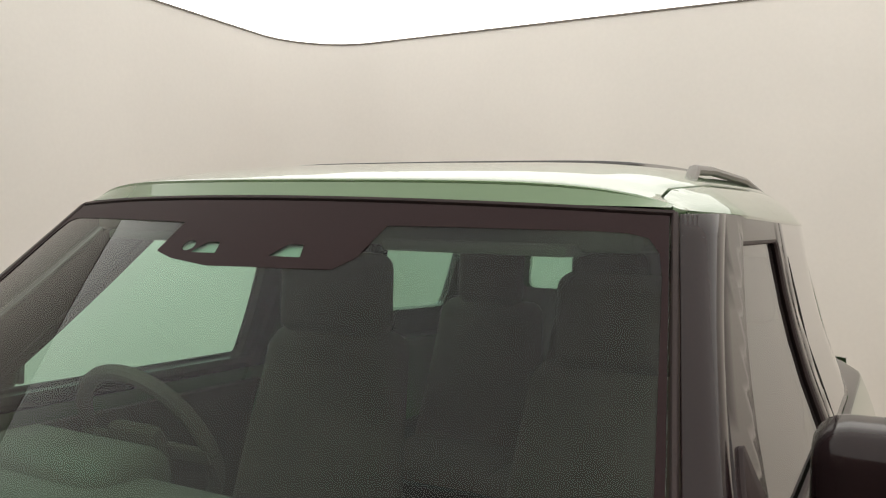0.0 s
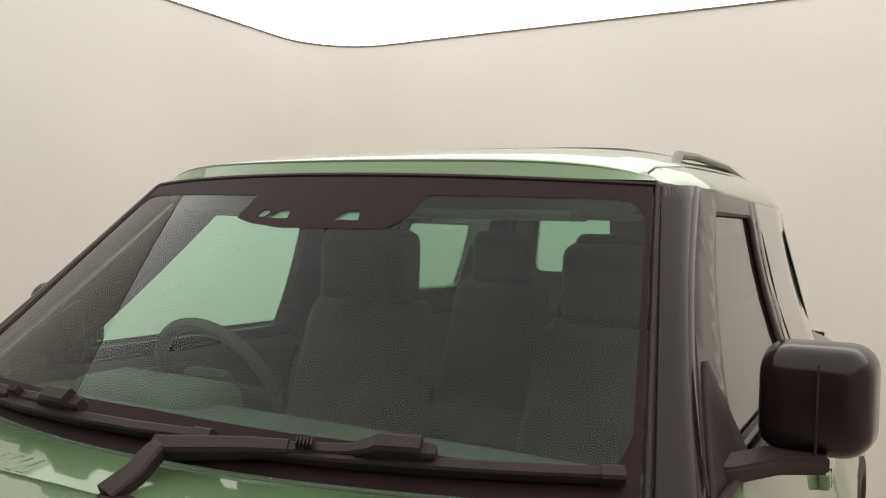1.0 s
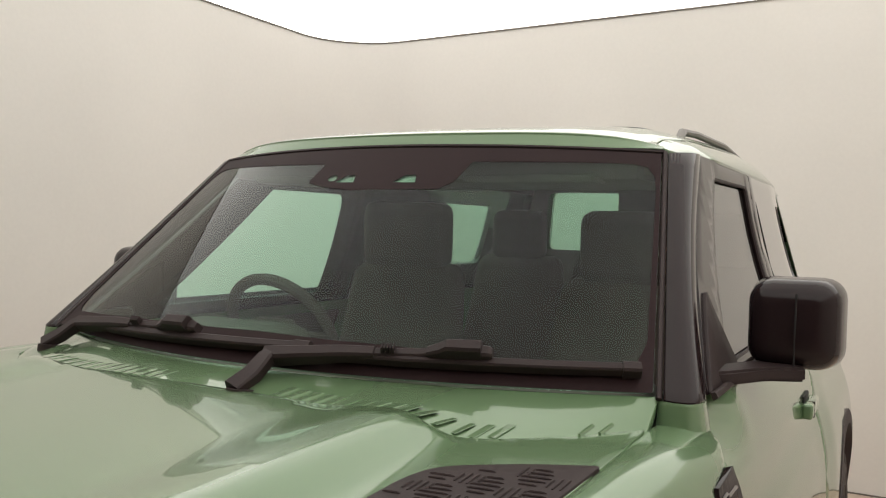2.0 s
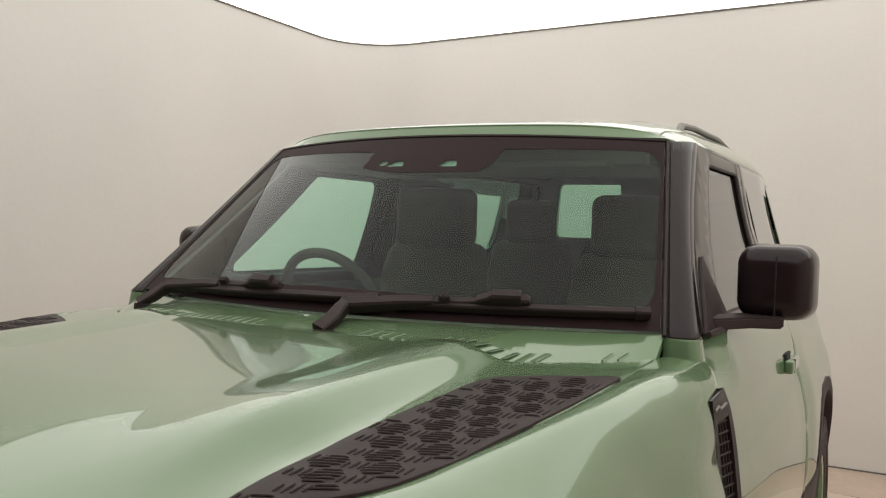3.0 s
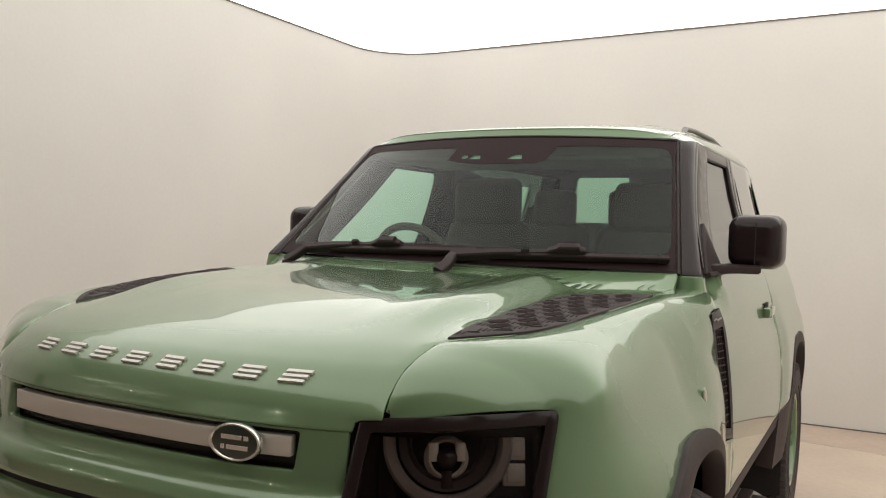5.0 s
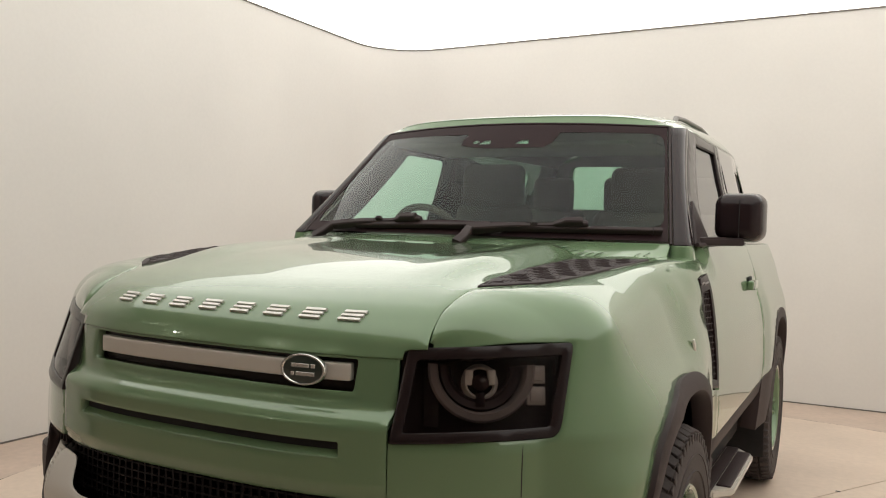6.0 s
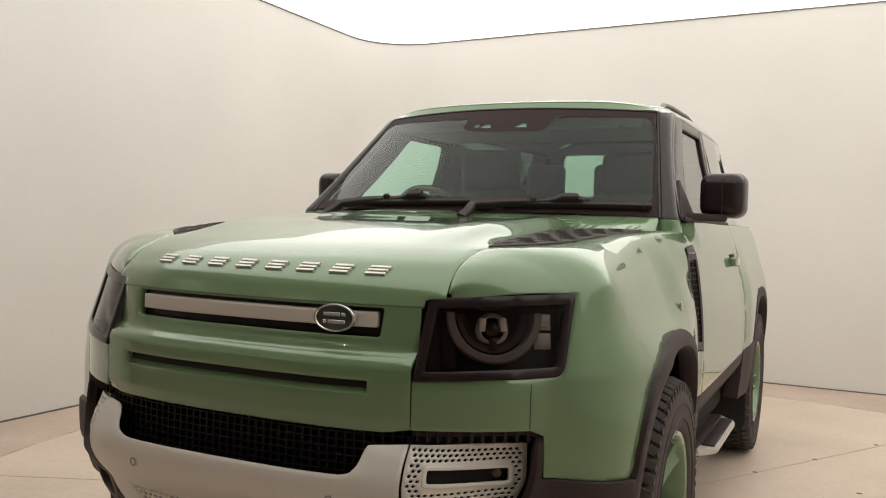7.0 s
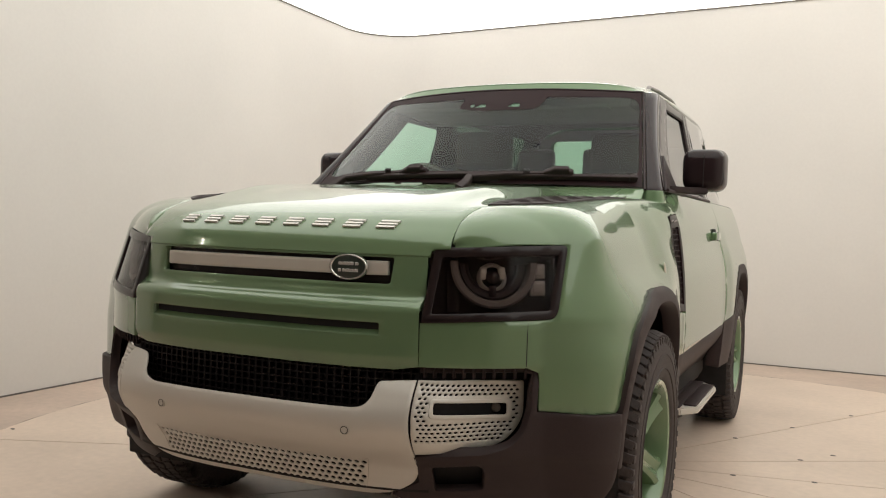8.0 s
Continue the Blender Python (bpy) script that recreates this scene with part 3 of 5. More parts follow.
def letter_shape(name, x0, strokes, parent):
    """One plain slanted badge block on the bonnet's lip."""
    bm = bmesh.new()
    e = 1e-4
    for (a0, b0), (a1, b1) in strokes:
        ring1, ring2 = [], []
        d = Vector((a1 - a0, b1 - b0)).normalized()
        w = Vector((-d.y, d.x)) * 0.0031
        ex = d * 0.0031
        for q in (Vector((a0, b0)) - ex - w, Vector((a1, b1)) + ex - w, Vector((a1, b1)) + ex + w, Vector((a0, b0)) - ex + w):
            x = x0 + q.x + q.y * 0.25
            v = 0.192 + q.y * 1.9
            p = Vector(bonnet_skin(x, v))
            n = (Vector(bonnet_skin(x + e, v)) - p).cross(Vector(bonnet_skin(x, v + e)) - p).normalized()
            ring1.append(bm.verts.new(p))
            ring2.append(bm.verts.new(p + n * 0.006))
        bm.faces.new(ring2)
        for k in range(4):
            bm.faces.new((ring1[k], ring1[(k + 1) % 4], ring2[(k + 1) % 4], ring2[k]))
    bmesh.ops.bevel(bm, geom=[ed for ed in bm.edges if ed.calc_face_angle(0) > 0.5], offset=0.0008, segments=1, affect="EDGES")
    part("badge_block", bm, BADGE, parent)


for k in range(8):
    W2, H2 = 0.0235, 0.030
    x0 = -0.352 + k * 0.1010
    bars = [((-W2, 0.0045), (W2, 0.0045)), ((-W2, 0.0165), (W2, 0.0165)), ((-W2, H2 - 0.002), (W2, H2 - 0.002))]
    letter_shape("badge_block", x0, bars, bonnet)

# -- nose: grille panel with upper recess and lower slot
recess = rounded([(-0.410, 0.968), (0.405, 0.968), (0.411, 1.043), (-0.411, 1.043)], 0.010)
slot = rounded([(-0.400, 0.834), (0.400, 0.834), (0.400, 0.868), (-0.400, 0.868)], 0.006)
nose_out = [(-0.503, 0.752), (-0.44, 0.742), (0.44, 0.742), (0.503, 0.752), (0.5015, 0.9), (0.497, 1.046), (-0.497, 1.046), (-0.5015, 0.9)]
nose = sheet("grille_panel", nose_skin, nose_out, PAINT, car, 0.016, [recess, slot], depth=0.022)
sheet("grille_recess", lambda x, z: (x, nose_skin(x, 1.0)[1] + 0.024, z), rounded([(-0.42, 0.96), (0.42, 0.96), (0.42, 1.05), (-0.42, 1.05)], 0.01), LAMPBLACK, nose, 0.03)
sheet("grille_bar", lambda x, z: (x, nose_skin(x, 1.0)[1] + 0.004, z), rounded([(-0.388, 0.990), (0.392, 0.993), (0.392, 1.029), (-0.388, 1.029)], 0.003), SILVER, nose, 0.02, depth=0.02, label="satin silver grille bar")
# near-black back: the shade inside the slot is put into its colour
sheet("slot_shade", lambda x, z: (x, nose_skin(x, 0.85)[1] + 0.020, z), [(-0.42, 0.82), (0.42, 0.82), (0.42, 0.88), (-0.42, 0.88)], SHELL, nose, 0.04)
sheet("slot_ledge", lambda x, z: (x, nose_skin(x, 0.834)[1] + 0.002 + 1.35 * (z - 0.834), z), [(-0.402, 0.832), (0.402, 0.832), (0.402, 0.846), (-0.402, 0.846)], PAINT, nose, 0.03, depth=0)
# oval badge on the bar: dark face, silver rim, two plain bars
bx, bz = 0.284, 1.0115
tx = Vector((1, 1.5 * bx * bx, 0)).normalized()
bn = Vector((tx.y, -tx.x, 0))
bc = Vector(nose_skin(bx, 1.0)) + bn * 0.004
bc.z = bz
bmat = Matrix(((tx.x, 0, bn.x, bc.x), (tx.y, 0, bn.y, bc.y), (0, 1, 0, bc.z), (0, 0, 0, 1)))
bm = bmesh.new()
lathe(bm, [(0.0001, 0.006), (0.80, 0.006), (0.88, 0.005), (0.90, 0.0)], 40, bmat @ Matrix.Diagonal((0.058, 0.036, 1, 1)))
badge = part("oval_badge", bm, material("badge_green", (0.02, 0.03, 0.022), 0.3, coat=0.6), nose, "dark oval badge with a silver rim")
bm = bmesh.new()
lathe(bm, [(0.86, 0.0), (0.86, 0.0065), (0.90, 0.0085), (0.97, 0.0085), (1.0, 0.006), (1.0, -0.004)], 40, bmat @ Matrix.Diagonal((0.058, 0.036, 1, 1)))
part("badge_rim", bm, CHROME, badge)
bm = bmesh.new()
for a0, a1, b0 in ((-0.030, 0.016, 0.009), (0.020, 0.031, 0.009), (-0.031, -0.022, -0.010), (-0.018, 0.030, -0.010)):
    box(bm, (a0, b0 - 0.0045, 0.005), (a1, b0 + 0.0045, 0.0075), 0.0008, bmat, 1)
part("badge_bar", bm, CHROME, badge)

# -- lower mesh grille
bm = bmesh.new()
gy = lambda x: yf(x) + 0.030
nx, nz = 42, 6
for i in range(nx + 1):
    x = -0.50 + 1.0 * i / nx
    box(bm, (x - 0.003, gy(x) - 0.004, 0.62), (x + 0.003, gy(x) + 0.012, 0.755))
for j in range(nz + 1):
    z = 0.632 + 0.118 * j / nz
    rows = [[bm.verts.new((x, gy(x) + a, z + b)) for a, b in ((-0.005, -0.002), (-0.005, 0.002), (0.012, 0.002), (0.012, -0.002))] for x in [-0.5 + k * 0.05 for k in range(21)]]
    for a, b in zip(rows, rows[1:]):
        for k in range(4):
            bm.faces.new((a[k], b[k], b[(k + 1) % 4], a[(k + 1) % 4]))
mesh_grille = part("mesh_grille", bm, MESHM, car, "black square mesh lower grille", smooth=False)
sheet("mesh_backing", lambda x, z: (x, yf(x) + 0.052, z), [(-0.52, 0.40), (0.52, 0.40), (0.52, 0.765), (-0.52, 0.765)], SHELL, mesh_grille, 0.06)
# narrow continuation of the mesh above the lamp panels
for sd in (1, -1):
    bm = bmesh.new()
    for i in range(11):
        u = 0.515 + 0.235 * i / 10
        p = Vector(wrap(u, 0.74))
        box(bm, (-0.002, 0.012, -0.014), (0.002, 0.03, 0.014), 0, Matrix.Translation((p.x * sd, p.y, 0.737)))
    part("mesh_rib", bm, BLACK, mesh_grille, smooth=False)



def bumper_both(s, z):
    x, y, z = bumper_skin(abs(s), z)
    return (x if s >= 0 else -x, y, z)


# -- silver bumper plate with perforated strip
plate = [(-0.508, 0.718), (-0.425, 0.712), (-0.402, 0.690), (-0.385, 0.655), (-0.34, 0.640), (0.36, 0.642), (0.385, 0.648), (0.400, 0.668), (0.405, 0.710), (0.500, 0.717), (0.506, 0.60), (0.508, 0.50), (0.495, 0.435), (0.43, 0.395),
         (0.36, 0.383), (-0.36, 0.383), (-0.43, 0.395), (-0.495, 0.435), (-0.508, 0.50)]
strip_poly = [(-0.376, 0.490), (0.376, 0.492), (0.352, 0.392), (-0.352, 0.392)]
holes = []
for j in range(6):
    for i in range(-19, 20):
        c = (i * 0.0212 + (0.0106 if j % 2 else 0), 0.4795 - j * 0.0152)
        if inside(strip_poly, np.array([(c[0] - 0.01, c[1]), (c[0] + 0.01, c[1])])).all():
            holes.append(arc(c[0], c[1], 0.0088, 0, 315, 7, 0.0064))
bumper_plate = sheet("bumper_plate", bumper_both, rounded(plate, [0.02, 0.02, 0.02, 0.02, 0.02, 0.02, 0.02, 0.02, 0.01, 0.0, 0, 0.03, 0.03, 0.03, 0.02, 0.02, 0.03, 0.03, 0.03]), SILVER, car, 0.016, holes, depth=0.004, side=1, label="satin silver bumper plate with a perforated strip")

sheet("strip_backing", lambda x, z: (lambda p: (p[0], p[1] + 0.02, p[2]))(bumper_both(x, z)), [(-0.4, 0.375), (0.4, 0.375), (0.4, 0.50), (-0.4, 0.50)], SHELL, bumper_plate, 0.05)
strip("strip_frame", bumper_both, [(-0.352, 0.40), (-0.365, 0.45), (-0.378, 0.493), (-0.2, 0.4935), (0, 0.494), (0.2, 0.4945), (0.378, 0.495), (0.365, 0.45), (0.352, 0.40)], 0.003, 0.0012, SILVER, bumper_plate)
for sx in (0.340, -0.290):
    p = Vector(bumper_both(sx, 0.582))
    m = Matrix.Translation(p + Vector((0, -0.0005, 0))) @ pose(0, 0, 0, 90, 0, math.degrees(math.atan(1.5 * sx * abs(sx))))
    bm = bmesh.new()
    lathe(bm, [(0.0001, 0.002), (0.0085, 0.002), (0.0095, -0.001), (0.0105, -0.001), (0.0115, 0.0016), (0.0135, 0.0012), (0.014, -0.002)], 24, m)
    sensor = part("parking_sensor", bm, SILVER, bumper_plate)
    bm = bmesh.new()
    lathe(bm, [(0.0092, 0.0026), (0.0092, 0.0032), (0.0108, 0.0032), (0.0108, 0.0026)], 24, m)
    part("sensor_gap", bm, SHELL, sensor)



def fog_skin(s, z):
    """Lamp panel: turned back from the plate towards the corner duct."""
    x, y, z = bumper_skin(s, z)
    k = smooth01(0.50, 0.77, s)
    return (x - 0.032 * k, y + (wrap(s, 0.8)[1] + 0.047 - y) * k, z)


for sd in (1, -1):
    # -- lamp panel beside the plate: perforated, with a fog lamp slot
    fog = [(0.5065, 0.717), (0.640, 0.716), (0.764, 0.709), (0.765, 0.614), (0.749, 0.574), (0.722, 0.543), (0.671, 0.527), (0.512, 0.521), (0.515, 0.60)]
    fslot = rounded([(0.562, 0.631), (0.729, 0.615), (0.729, 0.651), (0.558, 0.664)], 0.008)
    fh = []
    for j in range(16):
        for i in range(24):
            c = (0.5165 + i * 0.0134 + (0.0067 if j % 2 else 0), 0.708 - j * 0.0112)
            c = (c[0], c[1] - 0.05 * (c[0] - 0.515))
            probe = np.array([(c[0] - 0.009, c[1]), (c[0] + 0.009, c[1]), (c[0], c[1] - 0.009), (c[0], c[1] + 0.006)])
            if inside(fog, probe).all() and not (0.545 < c[0] < 0.742 and 0.616 < c[1] + 0.09 * (c[0] - 0.55) < 0.680) and c[1] + 0.09 * (c[0] - 0.55) > 0.556:
                fh.append(arc(c[0], c[1], 0.0055, 0, 315, 7, 0.0048))
    panel = sheet("lamp_panel", fog_skin, rounded(fog, [0, 0.004, 0.006, 0.02, 0.02, 0.02, 0.02, 0.0, 0]), SILVER, car, 0.010, [fslot] + fh, depth=0.004, side=sd, label="perforated silver fog lamp panel")
    sheet("slot_rim", fog_skin, rounded([(0.554, 0.624), (0.737, 0.607), (0.737, 0.658), (0.550, 0.672)], 0.011), SILVER, panel, 0.014, [fslot], side=sd, lift=0.0025, depth=0.006)
    sheet("panel_backing", lambda u, z: (lambda p: (p[0] - 0.014, p[1] + 0.022, p[2]))(fog_skin(u, z)), [(0.50, 0.50), (0.80, 0.50), (0.80, 0.76), (0.50, 0.76)], SHELL, panel, 0.03, side=sd)
    q = Vector(fog_skin(0.704, 0.634))
    bm = bmesh.new()
    lathe(bm, [(0.0001, 0.002), (0.008, 0.001), (0.013, -0.003), (0.015, -0.012)], 20, Matrix.Translation((sd * (q.x - 0.006), q.y + 0.018, q.z)) @ pose(0, 0, 0, 90, 0, sd * 40))
    part("fog_lamp", bm, material("fog_glass", (0.16, 0.14, 0.125), 0.12, 0.3), panel)
    # -- black lower bumper corner with an air duct
    duct = rounded([(0.535, 0.402), (0.655, 0.410), (0.664, 0.466), (0.656, 0.487), (0.535, 0.478)], 0.012)
    lower = [(0.5045, 0.511), (0.671, 0.5215), (0.733, 0.541), (0.763, 0.578), (0.774, 0.638), (0.772, 0.742), (0.785, 0.735), (0.785, 0.632), (0.95, 0.622), (1.084, 0.618), (1.088, 0.50), (1.07, 0.42), (1.0, 0.37), (0.8, 0.345), (0.5, 0.345), (0.42, 0.385), (0.50, 0.43)]
    corner = sheet("bumper_corner", bumper_skin, rounded(lower, [0, 0.02, 0.02, 0.02, 0.02, 0.0, 0.0, 0.004, 0.02, 0, 0.02, 0.03, 0.03, 0.03, 0, 0, 0]), BLACK, car, 0.02, [duct], depth=0.03, side=sd, label="black plastic lower bumper corner")
    sheet("duct_floor", lambda u, z: (lambda p: (p[0] - 0.02, p[1] + 0.05, p[2]))(bumper_skin(u, z)), [(0.50, 0.38), (0.70, 0.38), (0.70, 0.51), (0.50, 0.51)], SHELL, corner, 0.04, side=sd)
    strip("opening_rim", bumper_skin, [(0.505, 0.7445), (0.60, 0.7475), (0.70, 0.750), (0.752, 0.750), (0.7735, 0.738), (0.7745, 0.70), (0.776, 0.64)], 0.018, 0.002, BLACK, corner, sd, lift=-0.006)
    # -- front wing
    arch = hoop(FS, 0.412, 0.545)
    lamp_gap = rounded([(0.5065, 1.089), (0.833, 1.089), (0.833, 0.886), (0.5065, 0.870)], [0.0, 0.02, 0.03, 0.0])
    wing_out = [(0.5075, 0.7535), (0.76, 0.7545), (0.7865, 0.740), (0.788, 0.636), (0.95, 0.6255), (1.078, 0.6215)]
    wing_in = [q for q in arch if q[1] > 0.60]
    wing_end = [(2.105, 0.655), (2.105, 0.814), (2.002, 0.826), (2.002, wing_v(2.002, 1.195)), wing_at(1.438, 1.212), wing_at(1.470, 1.232), wing_at(1.503, 1.257), (2.15, ZS + 1.0)]
    top = [(u, ZS + 1.0) for u in (2.0, 1.86, 1.7, 1.5, 1.3, 1.1, 0.95, 0.85, 0.75, 0.65, 0.59, 0.564)]
    wing_poly = wing_out + [q for q in wing_in if q[1] > 0.625] + [(1.97, 0.655)] + wing_end + top + [(0.560, 1.4), (0.558, 1.089)] + lamp_gap[1:]
    wing = sheet("front_wing", fender_skin, wing_poly, PAINT, car, 0.022, [], side=sd)
    strip("wing_seam", fender_skin, [(0.757, 0.758), (0.757, 0.80), (0.757, 0.84), (0.757, 0.884)], 0.0028, 0.0004, SHELL, wing, sd)
    # round-cornered flare that the wing carries over its wheel
    flare_o, flare_i = hoop(FS, 0.416, 0.549), hoop(FS, 0.388, 0.500)
    f1 = sheet("arch_trim", lambda u, z: (lambda p: (p[0] + 0.015, p[1], p[2]))(wrap(u, z)), [(1.086, 0.612), (1.090, 0.46), (1.112, 0.46)] + [q for q in flare_i[1:] if q[1] > 0.475] + [(FS + 0.39, 0.44), (FS + 0.50, 0.44), (FS + 0.50, 0.60)] + [q for q in flare_o[::-1] if q[1] > 0.61], BLACK, car, 0.02, side=sd, depth=0.06, label="black plastic wheel arch trim")
    # side vent: a mesh panel that faces forward between wing and door
    vent = sheet("side_vent", vent_skin, rounded([(0.02, 0.832), (0.98, 0.822), (0.98, 1.209), (0.02, 1.196)], 0.006), GLOSS, car, 0.03, [rounded([(0.15, 0.862), (0.80, 0.850), (0.80, 1.158), (0.15, 1.150)], 0.008)], side=sd, lift=0.003, depth=0.02, label="black side vent with a square mesh")
    sheet("vent_floor", vent_skin, [(-0.1, 0.81), (1.05, 0.81), (1.05, 1.205), (-0.1, 1.20)], SHELL, vent, 0.06, side=sd, lift=-0.016)
    bm = bmesh.new()
    for j in range(14):
        z = 0.872 + 0.0212 * j
        a, b = Vector(vent_skin(0.15, z)), Vector(vent_skin(0.85, z))
        tube(bm, [(a.x * sd - sd * 0.004, a.y, a.z), (b.x * sd - sd * 0.004, b.y, b.z)], 0.0024, 5)
    for i in range(4):
        pts = [Vector(vent_skin(0.28 + 0.15 * i, z)) for z in (0.858, 0.95, 1.03, 1.09, 1.155)]
        tube(bm, [(p.x * sd - sd * 0.005, p.y, p.z) for p in pts], 0.0024, 5)
    part("vent_mesh", bm, BLACK, vent)
    bm = bmesh.new()
    for k0, k1 in ((0.14, 0.36), (0.42, 0.82)):
        p0, p1 = Vector(vent_skin(k0, 1.176)), Vector(vent_skin(k1, 1.182))
        tube(bm, [(p0.x * sd + sd * 0.003, p0.y - 0.002, p0.z), (p1.x * sd + sd * 0.003, p1.y - 0.002, p1.z)], 0.0032, 6)
    part("vent_badge", bm, RAILM, vent)
    # small oval side lamp on the wing
    p = Vector(wrap(1.735, 1.0))
    bm = bmesh.new()
    bmesh.ops.create_uvsphere(bm, u_segments=16, v_segments=8, radius=1, matrix=Matrix.Translation((p.x * sd, p.y, p.z)) @ pose(0, 0, 0, 28, 0, 0) @ Matrix.Diagonal((0.006, 0.012, 0.030, 1)))
    part("side_lamp", bm, SILVER, wing)

    # -- headlamp
    hl_out = rounded([(0.5095, 1.069), (0.830, 1.087), (0.830, 0.889), (0.5095, 0.873)], [0.010, 0.018, 0.03, 0.004])
    hl_in = rounded([(0.530, 1.047), (0.803, 1.062), (0.801, 0.908), (0.530, 0.893)], 0.008)
    lamp = sheet("headlamp", wrap, hl_out, LAMPBLACK, car, 0.02, [hl_in], side=sd, depth=0.034, lift=0.005, label="clear headlamp with a ring light in a black surround")
    sheet("lens", wrap, hl_in, LENS, lamp, 0.025, side=sd, depth=0.0, lift=-0.001)
    o = Vector(wrap(0.668, 0.985))
    T = Vector((1, 0.66, 0)).normalized()
    Nn = Vector((T.y, -T.x, 0.22)).normalized()
    U = Nn.cross(T).normalized() * -1
    if U.z < 0:
        U = -U
    base = Matrix(((T.x, U.x, Nn.x, o.x), (T.y, U.y, Nn.y, o.y), (T.z, U.z, Nn.z, o.z), (0, 0, 0, 1)))
    if sd < 0:
        base = Matrix.Diagonal((-1, 1, 1, 1)) @ base
    bm = bmesh.new()
    box(bm, (-0.175, -0.105, -0.075), (0.175, 0.085, -0.068), 0.0, base)
    box(bm, (-0.175, -0.105, -0.07), (-0.168, 0.085, -0.035), 0.0, base)
    box(bm, (0.166, -0.105, -0.07), (0.173, 0.085, -0.035), 0.0, base)
    box(bm, (-0.175, -0.103, -0.07), (0.172, -0.094, -0.040), 0.0, base)
    box(bm, (-0.175, 0.070, -0.07), (0.172, 0.078, -0.035), 0.0, base)
    box(bm, (-0.125, -0.080, -0.07), (-0.090, 0.05, -0.052), 0.004, base)
    part("lamp_housing", bm, LAMPBLACK, lamp)
    ringm = base @ Matrix.Translation((0.004, 0.052, 0))
    RINGM = material("ring_light", (0.13, 0.11, 0.105), 0.25) if sd > 0 else bpy.data.materials["ring_light"]
    bm = bmesh.new()
    n = 40
    rows = []
    for k in range(n + 1):
        a = radians(176 + 188 * k / n)
        rows.append([bm.verts.new(ringm @ Vector((r * math.cos(a), r * math.sin(a), h))) for r, h in ((0.122, -0.070), (0.122, -0.030), (0.117, -0.026), (0.103, -0.026), (0.098, -0.034), (0.096, -0.070))])
    for a, b in zip(rows, rows[1:]):
        for k in range(5):
            bm.faces.new((a[k], a[k + 1], b[k + 1], b[k]))
    bm.faces.new(rows[0])
    bm.faces.new(rows[-1])
    part("ring_light", bm, RINGM, lamp)
    bm = bmesh.new()
    rows = [[bm.verts.new(ringm @ Vector((r * math.cos(radians(176 + 188 * k / 30)), r * math.sin(radians(176 + 188 * k / 30)), h))) for r, h in ((0.092, -0.045), (0.086, -0.054), (0.076, -0.060), (0.070, -0.056), (0.066, -0.066))] for k in range(31)]
    for a, b in zip(rows, rows[1:]):
        for k in range(4):
            bm.faces.new((a[k], a[k + 1], b[k + 1], b[k]))
    ringm = base @ Matrix.Translation((0.004, 0.020, 0))
    part("inner_bezel", bm, BLACK, lamp)
    bm = bmesh.new()
    lathe(bm, [(0.043, -0.066), (0.040, -0.058), (0.034, -0.052), (0.030, -0.058)], 30, ringm)
    for sx in (-0.026, 0.026):
        box(bm, (sx - 0.010, -0.006, -0.064), (sx + 0.010, 0.030, -0.050), 0.004, ringm)
    part("reflector", bm, SILVER, lamp)
    bm = bmesh.new()
    lathe(bm, [(0.0001, -0.036), (0.010, -0.038), (0.019, -0.046), (0.022, -0.060)], 24, ringm)
    box(bm, (-0.011, -0.062, -0.066), (0.011, -0.022, -0.052), 0.003, ringm)
    part("projector", bm, GLOSS, lamp)
    bm = bmesh.new()
    for b0, b1 in ((0.018, 0.060), (-0.030, 0.012)):
        box(bm, (0.108, b0, -0.066), (0.152, b1, -0.040), 0.004, base)
        box(bm, (0.116, b0 + 0.007, -0.042), (0.144, b1 - 0.007, -0.037), 0.002, base)
    part("lamp_block", bm, material("lamp_block", (0.30, 0.27, 0.25), 0.2) if sd > 0 else bpy.data.materials["lamp_block"], lamp)

    # -- dark inner shell behind the panels
    sheet("inner_shell", fender_skin, [(0.50, 0.765), (0.78, 0.765), (0.79, 0.64), (1.07, 0.63)] + [q for q in hoop(FS, 0.414, 0.547) if q[1] > 0.63] + [(1.97, 0.66), (1.97, wing_v(1.97, 1.2)), (2.16, wing_v(2.16, 1.23)), (2.16, ZS + 0.98), (1.3, ZS + 0.98), (0.60, ZS + 0.98), (0.57, 1.12), (0.57, 1.07)] + lamp_gap[1:], SHELL, car, 0.04, [], depth=0, side=sd, lift=-0.016)
    # wheel wells
    for c in (0.845, 3.432):
        bm = bmesh.new()
        rows = []
        for k in range(19):
            wy, wz = hoop(c, 0.410, 0.535, 195, -15, 18)[k]
            rows.append([bm.verts.new((sd * x, wy, wz)) for x in (0.50, 0.955)])
        for a, b in zip(rows, rows[1:]):
            bm.faces.new((a[0], a[1], b[1], b[0]))
        bm.faces.new([r[0] for r in rows])
        part("wheel_well", bm, SHELL, car)

    # -- door
    door_poly = rounded([(2.111, 0.655), (2.108, 0.86), (2.107, 1.09), (2.107, 1.195), (2.168, 1.262), (2.170, 1.302), (3.385, 1.302), (3.385, 0.90), (3.40, 0.74), (3.376, 0.655)], [0.02, 0, 0, 0.02, 0.01, 0, 0.01, 0.05, 0.04, 0.02])
    door_skin = lambda u, z: (lambda p: (p[0] - 0.034 * smooth01(1.17, 1.262, z) * smooth01(2.36, 2.15, u), p[1], p[2]))(wrap(u, z))
    door = sheet("door", door_skin, door_poly, PAINT, car, 0.025, side=sd)
